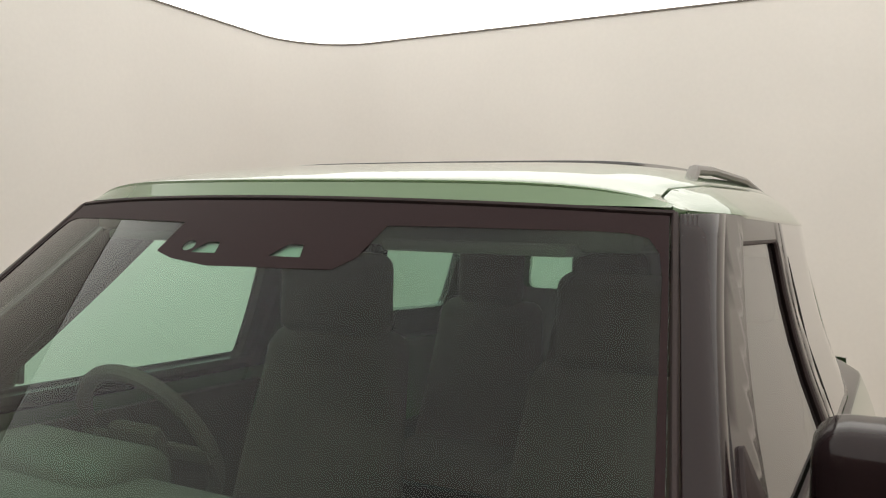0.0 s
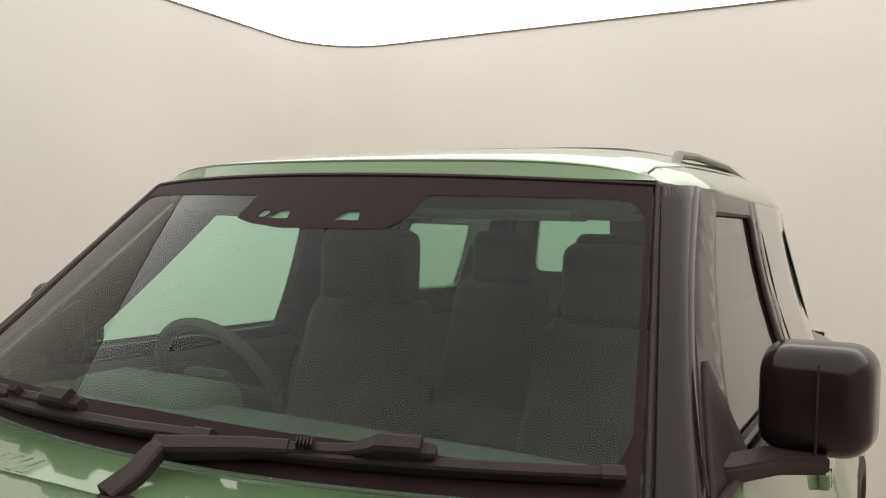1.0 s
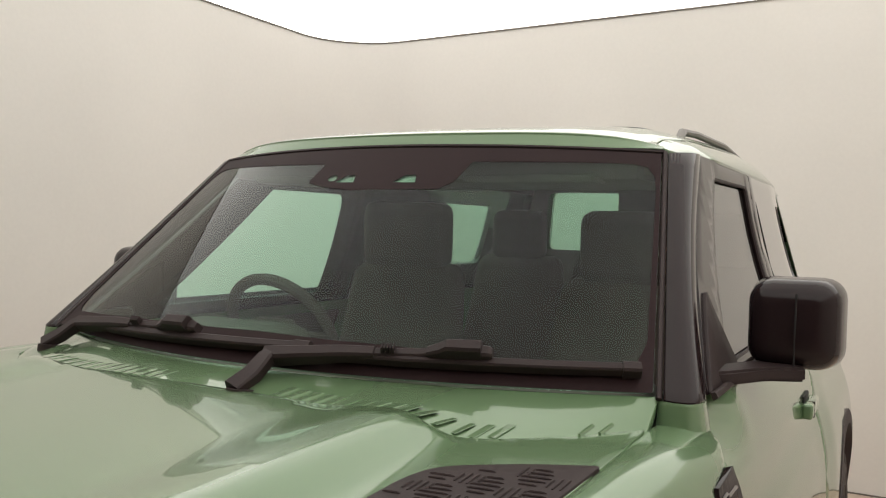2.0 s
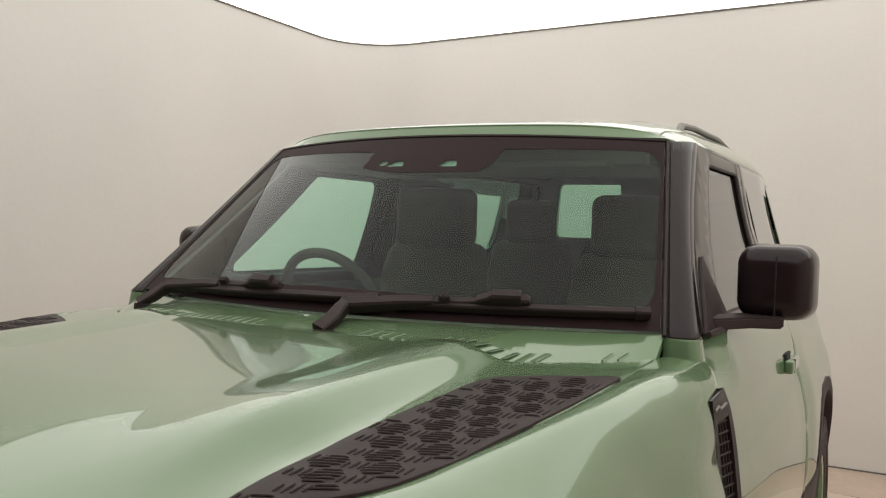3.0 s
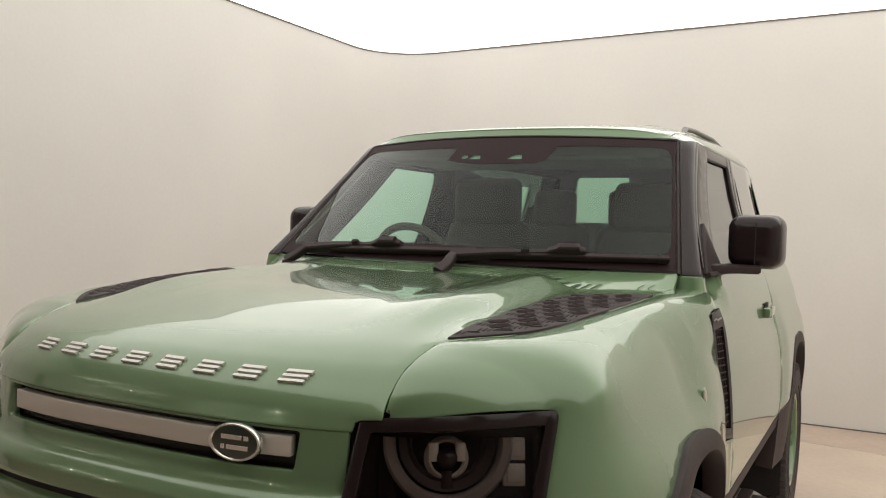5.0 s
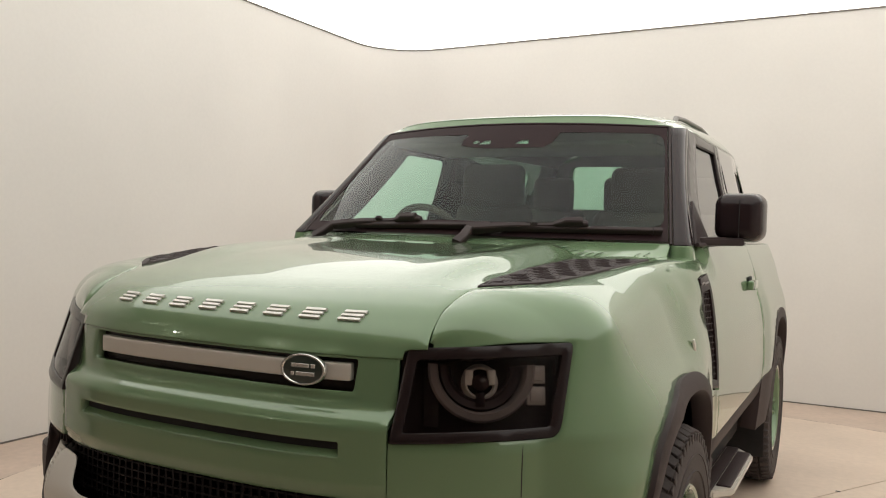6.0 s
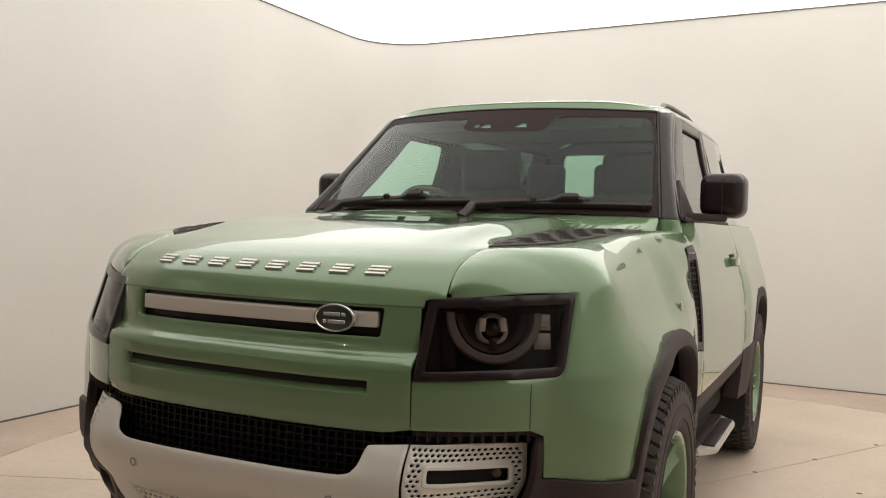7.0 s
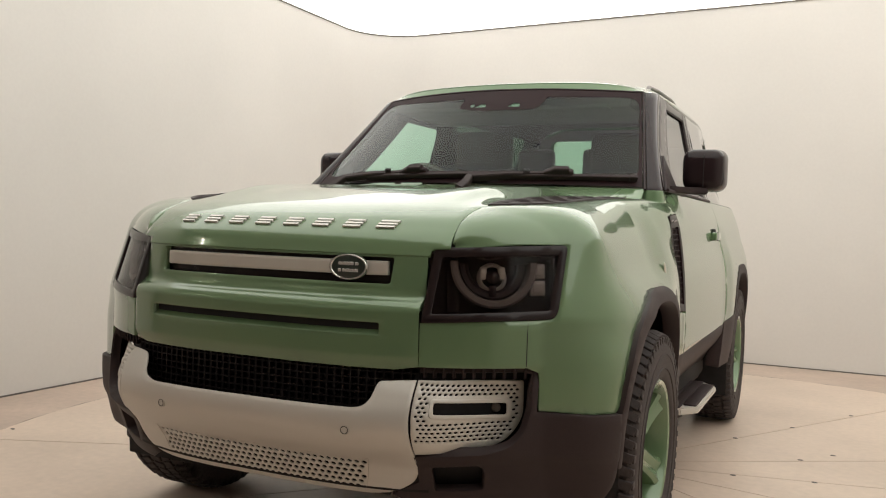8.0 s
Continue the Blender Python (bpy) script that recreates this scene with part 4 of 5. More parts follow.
    sheet("door_trim", wrap, [(2.15, 0.60), (2.18, 1.29), (3.37, 1.29), (3.37, 0.60)], CABIN, door, 0.08, side=sd, lift=-0.07)
    strip("waist_seal", wrap, [(2.18, 1.307), (2.5, 1.307), (3.0, 1.307), (3.385, 1.307)], 0.014, 0.006, BLACK, door, sd)
    hp = Vector(wrap(3.20, 1.135))
    bm = bmesh.new()
    box(bm, (sd * hp.x + sd * 0.014 - 0.014, hp.y - 0.085, 1.100), (sd * hp.x + sd * 0.014 + 0.014, hp.y + 0.095, 1.142), 0.008, seg=3)
    handle = part("door_handle", bm, PAINT, door)
    bm = bmesh.new()
    box(bm, (sd * hp.x - 0.004, hp.y - 0.060, 1.130), (sd * hp.x + 0.004, hp.y + 0.055, 1.158), 0.003)
    part("handle_cup", bm, SHELL, handle)
    bm = bmesh.new()
    box(bm, (sd * hp.x + sd * 0.0145 - 0.0145, hp.y - 0.036, 1.099), (sd * hp.x + sd * 0.0145 + 0.0145, hp.y - 0.032, 1.143), 0.001)
    part("handle_seam", bm, BLACK, handle)
    # -- rear quarter
    rarch = hoop(RS, 0.412, 0.545)
    hip = lambda u, z, o=0.0: (lambda p: (p[0] + o + 0.008 * smooth01(3.38, 3.60, u) * smooth01(1.17, 0.98, z), p[1], p[2]))(wrap(u, z))
    quarter = sheet("rear_quarter", hip,
                    [(3.382, 0.664), (3.404, 0.74), (3.389, 0.90), (3.389, 1.302), (4.86, 1.302), (4.86, 0.585)] + [q for q in rarch[::-1] if q[1] > 0.664], PAINT, car, 0.04, side=sd)
    fo, fi = hoop(RS, 0.418, 0.551), hoop(RS, 0.388, 0.500)
    sheet("arch_trim", lambda u, z: hip(u, z, 0.003), [(3.37, 0.660), (3.36, 0.42), (3.62, 0.42)] + [q for q in fi if q[1] > 0.46] + [(RS + 0.39, 0.44), (RS + 0.5, 0.44), (RS + 0.5, 0.60)] + [q for q in fo[::-1] if q[1] > 0.66] , BLACK, car, 0.02, side=sd, depth=0.07)
    # -- sill and side step
    sheet("sill", lambda u, z: (lambda p: (p[0] - 0.13 * smooth01(0.63, 0.38, z), p[1], p[2]))(wrap(u, z)), rounded([(1.93, 0.33), (3.55, 0.33), (3.42, 0.650), (2.00, 0.650)], 0.02), BLACK, car, 0.05, side=sd, depth=0.05, label="black plastic sill")
    bm = bmesh.new()
    y0, y1 = 1.80, 2.55
    top_pts = [(0.78, y0), (0.905, y0), (0.972, y0 + 0.09), (0.972, y1 - 0.09), (0.905, y1), (0.78, y1)]
    lo = [bm.verts.new((sd * x, y, 0.330)) for x, y in top_pts]
    hi = [bm.verts.new((sd * x, y, 0.360)) for x, y in top_pts]
    bm.faces.new(lo), bm.faces.new(hi)
    for k in range(6):
        bm.faces.new((lo[k], lo[(k + 1) % 6], hi[(k + 1) % 6], hi[k]))
    bmesh.ops.bevel(bm, geom=list(bm.edges), offset=0.006, segments=2, affect="EDGES")
    step = part("side_step", bm, SILVER, car, "side step with silver edge and black tread")
    bm = bmesh.new()
    for a0, a1 in ((0.78, 0.846), (0.850, 0.900), (0.904, 0.960)):
        box(bm, (min(sd * a0, sd * a1), y0 + 0.012 + 1.3 * max(0, a1 - 0.905), 0.356), (max(sd * a0, sd * a1), y1 - 0.012 - 1.3 * max(0, a1 - 0.905), 0.367), 0.003)
    part("step_tread", bm, BLACK, step)
    for yy in (1.93, 2.42):
        bm = bmesh.new()
        tube(bm, [(sd * 0.60, yy - 0.02, 0.30), (sd * 0.77, yy, 0.300), (sd * 0.84, yy, 0.315), (sd * 0.88, yy, 0.332)], 0.036, 12)
        part("step_bracket", bm, BLACK, step)

    # -- glasshouse: pillar, door frame, windows
    pil = sheet("screen_pillar", pillar_skin, [(0, 0), (1, 0), (1, 1.0), (0, 1.0)], GLOSS, car, 0.06, side=sd, depth=0.02, label="gloss black windscreen pillar cover")
    strip("pillar_joint", pillar_skin, [(0.02, 0.93), (0.3, 0.925), (0.6, 0.925), (0.98, 0.93)], 0.002, 0.0004, SHELL, pil, sd)
    sheet("pillar_foot", lambda a, k: (lambda p: (p[0] + 0.012 * (1 - k) * a, p[1] - 0.010 * (1 - k), 1.240 + 0.061 * k))(pillar_skin(a, 0.0)), [(-0.07, 0), (1.01, 0), (1.01, 1), (-0.07, 1)], PAINT, car, 0.12, side=sd, depth=0.02)
    win = rounded([(1.80, 1.325), (2.66, 1.325), (2.70, 1.742), (2.215, 1.737)], [0.01, 0.02, 0.03, 0.012])
    if sd < 0:
        win = rounded([(1.80, 1.345), (2.63, 1.345), (2.63, 1.715), (2.19, 1.712)], [0.01, 0.02, 0.05, 0.012])
    dframe = sheet("door_frame", glasshouse_skin, [(1.545, 1.306), (2.735, 1.306), (2.775, 1.785), (2.09, 1.780)], GLOSS, door, 0.05, [win], side=sd, depth=0.03)
    pane = sheet("door_window", glasshouse_skin, win, SIDEGLASS, door, 0.08, side=sd, lift=-0.012, depth=0)
    strip("window_seal", glasshouse_skin, resample(win, 0.1) + [win[0]], 0.016, 0.003, BLACK, door, sd, lift=-0.004)
    # triangular mirror base at the window's front corner
    sheet("mirror_base", glasshouse_skin, rounded([(1.56, 1.306), (1.86, 1.306), (1.80, 1.47), (1.785, 1.47)], 0.004), BLACK, door, 0.05, side=sd, lift=0.006, depth=0.016)
    # rear quarter window and rear pillars
    qwin = rounded([(3.30, 1.43), (3.78, 1.43), (3.78, 1.71), (3.30, 1.71)], 0.03)
    side_up = sheet("upper_side", glasshouse_skin, [(2.740, 1.306), (4.22, 1.306), (4.16, 1.785), (2.779, 1.785)], PANEL, car, 0.06, [qwin], side=sd, depth=0.03)
    sheet("quarter_window", glasshouse_skin, qwin, REARGLASS, side_up, 0.08, side=sd, lift=-0.01, depth=0)
    sheet("waist_shelf", lambda y, k: (side_x(y, 1.30) - (side_x(y, 1.30) - glasshouse_skin(y, 1.30)[0]) * k, y, 1.302 + 0.004 * k), [(2.7, -0.02), (4.2, -0.02), (4.2, 1.1), (2.7, 1.1)], GLOSS, side_up, 0.2, side=sd, depth=0)
    strip("panel_line", glasshouse_skin, [(2.82, 1.30), (2.83, 1.5), (2.835, 1.70)], 0.004, 0.0005, SHELL, side_up, sd)

# -- windscreen
SU, ST = 0.992, 0.992
screen = sheet("windscreen", screen_skin, rounded([(-SU, 0.015), (SU, 0.015), (SU, ST), (-SU, ST)], 0.01), SCREEN, car, 0.03, depth=0, label="greenish laminated windscreen")
frit_hole = [(-0.92, 0.094), (-0.5, 0.122), (0, 0.135), (0.474, 0.122), (0.826, 0.091), (0.92, 0.090), (0.955, 0.115), (0.974, 0.18), (0.978, 0.80), (0.972, 0.87), (0.95, 0.915), (0.91, 0.926), (0.85, 0.928), (0.385, 0.914), (0.352, 0.81), (0.31, 0.772), (-0.026, 0.762),
             (-0.16, 0.780), (-0.235, 0.802), (-0.224, 0.905), (-0.86, 0.928), (-0.91, 0.926), (-0.95, 0.915), (-0.972, 0.87), (-0.978, 0.80), (-0.974, 0.18), (-0.955, 0.115)]
FRIT = material("black_frit", (0.024, 0.012, 0.013), 0.6, spec=0.12, grain=0.05, scale=200)
cut = [rounded([(-0.110, 0.803), (-0.030, 0.803), (-0.040, 0.840), (-0.078, 0.840)], 0.004), rounded([(0.13, 0.803), (0.215, 0.803), (0.205, 0.842), (0.165, 0.842)], 0.004), arc(-0.135, 0.825, 0.020, 0, 345, 20, 0.017)]
sheet("screen_border", screen_skin, [(-SU + 0.002, 0.018), (SU - 0.002, 0.018), (SU - 0.002, ST - 0.002), (-SU + 0.002, ST - 0.002)], FRIT, screen, 0.03, [frit_hole] + cut, depth=0, lift=0.0012)
sheet("sensor_window", screen_skin, [(-0.17, 0.79), (0.25, 0.79), (0.25, 0.855), (-0.17, 0.855)], material("sensor_grey", (0.30, 0.30, 0.26), 0.5), screen, 0.05, depth=0, lift=-0.004)
bm = bmesh.new()
for sd in (1, -1):
    tube(bm, [Vector(screen_skin(sd * 1.002, w)) + Vector((0, 0, 0)) for w in (0.0, 0.25, 0.5, 0.75, 1.0)], 0.0055, 6)
tube(bm, [Vector(header(u / 10)) + Vector((0, 0.002, 0.001)) for u in range(-10, 11)], 0.005, 6)
part("screen_seal", bm, BLACK, screen)

# -- cowl behind the bonnet, with ribbed air inlets


def cowl_skin(x, k):
    ys = spline(HOOD_BACK, abs(x)) - 0.02
    zs = bonnet_skin(x, hood_v(ys, x))[2] - 0.010
    e = Vector(screen_skin(max(-1, min(1, x / 0.783)), 0.012))
    return (x, ys + (e.y + 0.004 - ys) * k, zs + (e.z - 0.003 - zs) * k)


cowl = sheet("cowl", cowl_skin, [(-0.783, 0.0), (0.783, 0.0), (0.783, 1.0), (-0.783, 1.0)], PAINT, car, 0.05, depth=0.02, label="green cowl panel with ribbed air inlets")
for x0, x1 in ((0.17, 0.60), (-0.52, -0.10)):
    bm = bmesh.new()
    n = 15
    for k in range(n):
        x = x0 + (x1 - x0) * (k + 0.5) / n
        deep = cowl_skin(x, 1)[1] - cowl_skin(x, 0)[1]
        a, b = Vector(cowl_skin(x - 0.004, 0.034 / deep)), Vector(cowl_skin(x + 0.010, 0.076 / deep))
        w = Vector((0.0105, 0, 0))
        h = Vector((0, 0, 0.0010))
        v = [bm.verts.new(q) for q in (a - w, a + w, b + w, b - w, a - w * 0.2 + h, a + w * 0.9 + h, b + w * 0.9 + h * 0.8, b - w * 0.2 + h * 0.8)]
        for f in ((4, 5, 6, 7), (0, 1, 5, 4), (1, 2, 6, 5), (2, 3, 7, 6), (3, 0, 4, 7)):
            bm.faces.new([v[i] for i in f])
    part("inlet_rib", bm, PAINT, cowl)
for x in (0.70, 0.725):
    bm = bmesh.new()
    a, b = Vector(cowl_skin(x, 0.20)), Vector(cowl_skin(x + 0.010, 0.38))
    tube(bm, [a - Vector((0, 0, 0.002)), b - Vector((0, 0, 0.002))], 0.004, 6)
    part("cowl_bead", bm, PAINT, cowl)

# -- wipers


def bar(bm, pts, sizes, up):
    """A channel-like bar along points: sizes are (width, height) at each point, its edges cut off."""
    pts = [Vector(p) for p in pts]
    rows = []
    for i, p in enumerate(pts):
        d = (pts[min(i + 1, len(pts) - 1)] - pts[max(i - 1, 0)]).normalized()
        a = d.cross(up).normalized()
        b = a.cross(d).normalized()
        w, h = sizes[i][0] / 2, sizes[i][1] / 2
        c = min(w, h) * 0.35
        rows.append([bm.verts.new(p + a * x + b * y) for x, y in ((-w, -h), (w, -h), (w, h - c), (w - c, h), (c - w, h), (-w, h - c))])
    for q, w in zip(rows, rows[1:]):
        for k in range(6):
            bm.faces.new((q[k], q[(k + 1) % 6], w[(k + 1) % 6], w[k]))
    bm.faces.new(rows[0][::-1])
    bm.faces.new(rows[-1])


def wiper(pivot, elbow, joint, tip_uw, tail_uw, name):
    up = Vector((0, -0.70, 0.71))
    tip, tail = on_screen(*tip_uw), on_screen(*tail_uw)
    d = (tip - tail).normalized()
    side = d.cross(up).normalized()
    up = side.cross(d)
    w = part(name, (lambda b: (tube(b, [pivot + Vector((0, -0.006, -0.030)), pivot + Vector((0, -0.002, 0.004))], 0.026, 16), b)[1])(bmesh.new()), BLACK, car, "black windscreen wiper")
    bm = bmesh.new()
    bar(bm, [pivot + Vector((-0.012, -0.012, 0.006)), pivot.lerp(elbow, 0.35) + Vector((0, 0, 0.008)), pivot.lerp(elbow, 0.8) + Vector((0, 0, 0.006)), elbow], [(0.036, 0.018), (0.034, 0.024), (0.030, 0.026), (0.028, 0.026)], up)
    part("wiper_knuckle", bm, BLACK, w)
    mid = elbow.lerp(joint, 0.56)
    bm = bmesh.new()
    bar(bm, [elbow - d * 0.012, elbow.lerp(mid, 0.15), elbow.lerp(mid, 0.7) + up * 0.004, mid + up * 0.003], [(0.030, 0.026), (0.030, 0.030), (0.026, 0.026), (0.022, 0.020)], up)
    part("wiper_arm", bm, BLACK, w)
    bm = bmesh.new()
    bar(bm, [mid - d * 0.002 + up * 0.002, mid.lerp(joint, 0.5), joint - d * 0.05 - up * 0.002], [(0.018, 0.016), (0.018, 0.016), (0.018, 0.016)], up)
    part("wiper_link", bm, BLACK, w)
    bm = bmesh.new()
    lower = [on_screen(tail_uw[0] + (tip_uw[0] - tail_uw[0]) * k, tail_uw[1] + (tip_uw[1] - tail_uw[1]) * k, 0.019) for k in (0, 0.03, 0.25, 0.5, 0.75, 0.97, 1.0)]
    bar(bm, lower, [(0.012, 0.012), (0.017, 0.018), (0.019, 0.021), (0.019, 0.022), (0.019, 0.021), (0.018, 0.020), (0.014, 0.016)], up)
    blade = part("wiper_blade", bm, BLACK, w)
    bm = bmesh.new()
    bar(bm, [p - up * 0.013 for p in lower], [(0.006, 0.010)] * 7, up)
    part("rubber_lip", bm, RUBBER, blade)
    bm = bmesh.new()
    bar(bm, [lower[-1].lerp(lower[-2], 1.6), lower[-1] + (lower[-1] - lower[-2]) * 0.2], [(0.023, 0.026), (0.022, 0.023)], up)
    part("blade_cap", bm, BLACK, blade)
    # stepped cap over the joint, with a small square button
    bm = bmesh.new()
    bar(bm, [joint - d * 0.062 - up * 0.002, joint - d * 0.036 + up * 0.006, joint - d * 0.026 + up * 0.011, joint + d * 0.036 + up * 0.011], [(0.022, 0.020), (0.027, 0.026), (0.028, 0.034), (0.028, 0.034)], up)
    cap = part("wiper_joint", bm, BLACK, w)
    bm = bmesh.new()
    bar(bm, [joint + d * 0.034, joint + d * 0.047, joint + d * 0.055], [(0.026, 0.030), (0.025, 0.028), (0.018, 0.020)], up)
    part("joint_end", bm, BLACK, cap)
    bm = bmesh.new()
    for k in range(5):
        q = elbow.lerp(joint, 0.60) + d * 0.0055 * k + up * 0.010
        bar(bm, [q, q + up * 0.016 + d * 0.002], [(0.014, 0.0032), (0.012, 0.0026)], d)
    part("washer_nozzle", bm, BLACK, w)


def on_screen(u, w, lift=0.014):
    return Vector(screen_skin(u, w)) + Vector((0, -0.72, 0.69)) * lift


wiper(Vector((0.105, 1.165, 1.285)), on_screen(0.13, 0.03, 0.03), on_screen(0.595, 0.084, 0.030), (0.965, 0.072), (0.27, 0.060), "wiper")
wiper(Vector((-0.62, 1.31, 1.285)), on_screen(-0.72, 0.03, 0.03), on_screen(-0.225, 0.088, 0.030), (0.21, 0.076), (-0.58, 0.050), "wiper")

# -- roof
seam_u = 0.885
def roof_lip(u, k):
    """The roof's upright front edge, from the header up to the roof skin."""
    x, y, z = roof_skin(u, 0.004)
    return (x, y - 0.004 + 0.022 * k, 1.786 + (z + 0.004 - 1.786) * k)


main_roof = sheet("roof", roof_skin, [(-0.985, 0.019), (0.985, 0.019), (0.967, 0.04), (0.927, 0.08), (0.886, 0.18), (seam_u - 0.004, 0.40), (seam_u - 0.004, 2.25), (-seam_u + 0.004, 2.25), (-seam_u + 0.004, 0.40), (-0.886, 0.18), (-0.927, 0.08), (-0.967, 0.04)], PAINT, car, 0.03)
for sd in (1, -1):
    sheet("roof_side", roof_skin, [(0.990, 0.008), (1.0, 0.02), (1.0, 2.25), (seam_u + 0.005, 2.25), (seam_u + 0.005, 0.40), (0.895, 0.18), (0.935, 0.08), (0.975, 0.03)], PAINT, car, 0.03, side=sd)
    bm = bmesh.new()
    pts = [Vector(roof_skin(sd * 0.82, 0.46)) + Vector((0, 0, -0.012)), Vector(roof_skin(sd * 0.82, 0.49)) + Vector((0, 0, 0.012)), Vector(roof_skin(sd * 0.83, 0.62)) + Vector((0, 0, 0.016)), Vector(roof_skin(sd * 0.84, 1.0)) + Vector((0, 0, 0.010)), Vector(roof_skin(sd * 0.84, 2.1)) + Vector((0, 0, 0.004))]
    tube(bm, pts, 0.014, 8, 0.012, 0.8)
    part("roof_rail", bm, RAILM, car, "grey roof rail")
sheet("roof_lip", roof_lip, [(-0.985, 0.0), (0.985, 0.0), (0.985, 1.0), (-0.985, 1.0)], PAINT, main_roof, 0.08, depth=0)
sheet("roof_shell", roof_skin, [(-0.99, 0.01), (0.99, 0.01), (0.99, 2.24), (-0.99, 2.24)], CABIN, main_roof, 0.08, depth=0, lift=-0.02)
sheet("sunroof", roof_skin, rounded([(-0.66, 0.50), (0.66, 0.50), (0.66, 1.7), (-0.66, 1.7)], 0.05), PANEL, main_roof, 0.06, lift=0.006, depth=0.01, label="dark glass sunroof")

# -- tail
tw = rounded([(-0.50, 1.49), (0.50, 1.49), (0.48, 1.80), (-0.48, 1.80)], 0.05)
# narrowed opening: trim added over the window's right part blocks the light there
tw_in = rounded([(-0.52, 1.495), (-0.125, 1.495), (-0.125, 1.79), (-0.50, 1.79)], [0.04, 0.01, 0.01, 0.04])
tail_skin = lambda x, z: (-x, 4.20 - 0.03 * x * x, z)
tail = sheet("tailgate", tail_skin, [(-0.84, 0.55), (0.84, 0.55), (0.80, 1.30), (0.75, 1.305), (0.612, 1.78), (0.55, 1.83), (0.42, 1.88), (0.25, 1.905), (-0.25, 1.905), (-0.42, 1.88), (-0.55, 1.83), (-0.612, 1.78), (-0.75, 1.305), (-0.80, 1.30)], PAINT, car, 0.06, [tw], depth=0.03)
sheet("rear_window", tail_skin, tw, REARGLASS, tail, 0.08, depth=0, lift=-0.01)
sheet("tail_trim", lambda x, z: (x, 4.15, z), [(-0.80, 0.60), (0.80, 0.60), (0.70, 1.30), (0.58, 1.80), (0.40, 1.87), (-0.40, 1.87), (-0.58, 1.80), (-0.70, 1.30)], LINING, tail, 0.06, [tw_in], depth=0)

# -- underbody and cabin tub
bm = bmesh.new()
box(bm, (-0.49, 0.16, 0.34), (0.49, 1.40, 1.02), 0.03)
box(bm, (-0.62, 0.36, 0.70), (0.62, 1.40, 1.04), 0.03)
box(bm, (-0.84, 1.36, 0.34), (0.84, 2.95, 0.80), 0.03)
box(bm, (-0.80, 1.36, 0.75), (0.80, 1.42, 1.24), 0.01)
box(bm, (-0.49, 2.9, 0.40), (0.49, 4.14, 0.90), 0.03)
box(bm, (-0.86, 2.95, 0.90), (0.86, 4.14, 0.93), 0.0)
part("underbody", bm, SHELL, car)


# -- mirrors
def mirror(sd):
    bm = bmesh.new()
    vs = box(bm, (0.861, 1.800, 1.316), (1.054, 1.945, 1.512), 0.045, seg=5)
    for v in bm.verts:
        k = (v.co.y - 1.80) / 0.145
        v.co.x += 0.010 * (1 - k) * (1 if v.co.x < 0.95 else -1.6)
        v.co.z += 0.010 * (1 - k) * (1 if v.co.z < 1.41 else -1.2)
        v.co.y += 0.10 * (v.co.x - 0.862)
    bmesh.ops.scale(bm, vec=(sd, 1, 1), verts=bm.verts)
    if sd < 0:
        bmesh.ops.reverse_faces(bm, faces=bm.faces)
    mi = part("door_mirror", bm, GLOSS, car, "gloss black door mirror")
    bm = bmesh.new()
    rows = []
    for p, h, d in (((0.800, 1.66), 0.030, 0.045), ((0.850, 1.70), 0.032, 0.045), ((0.905, 1.80), 0.032, 0.045), ((0.97, 1.85), 0.034, 0.05)):
        rows.append([bm.verts.new((sd * (p[0] + ax * d * 0.6), p[1] + ay * d, 1.321 + az * h * 0.5)) for ax, ay, az in ((0.5, -0.8, -1), (0.5, -0.8, 0.7), (-0.5, 0.8, 1), (-0.5, 0.8, -1))])
    for q, w in zip(rows, rows[1:]):
        for k in range(4):
            bm.faces.new((q[k], q[(k + 1) % 4], w[(k + 1) % 4], w[k]))
    bm.faces.new(rows[0])
    bm.faces.new(rows[-1])
    bmesh.ops.bevel(bm, geom=list(bm.edges), offset=0.005, segments=2, affect="EDGES")
    part("mirror_arm", bm, BLACK, mi)
    bm = bmesh.new()
    tube(bm, [(sd * 0.962, 1.806, 1.335), (sd * 0.962, 1.806, 1.42), (sd * 0.962, 1.812, 1.478)], 0.0022, 5)
    part("mirror_seam", bm, SHELL, mi)
    bm = bmesh.new()
    box(bm, (min(sd * 0.885, sd * 1.04), 1.945, 1.34), (max(sd * 0.885, sd * 1.04), 1.962, 1.49), 0.006)
    part("mirror_glass", bm, CHROME, mi)


mirror(1), mirror(-1)


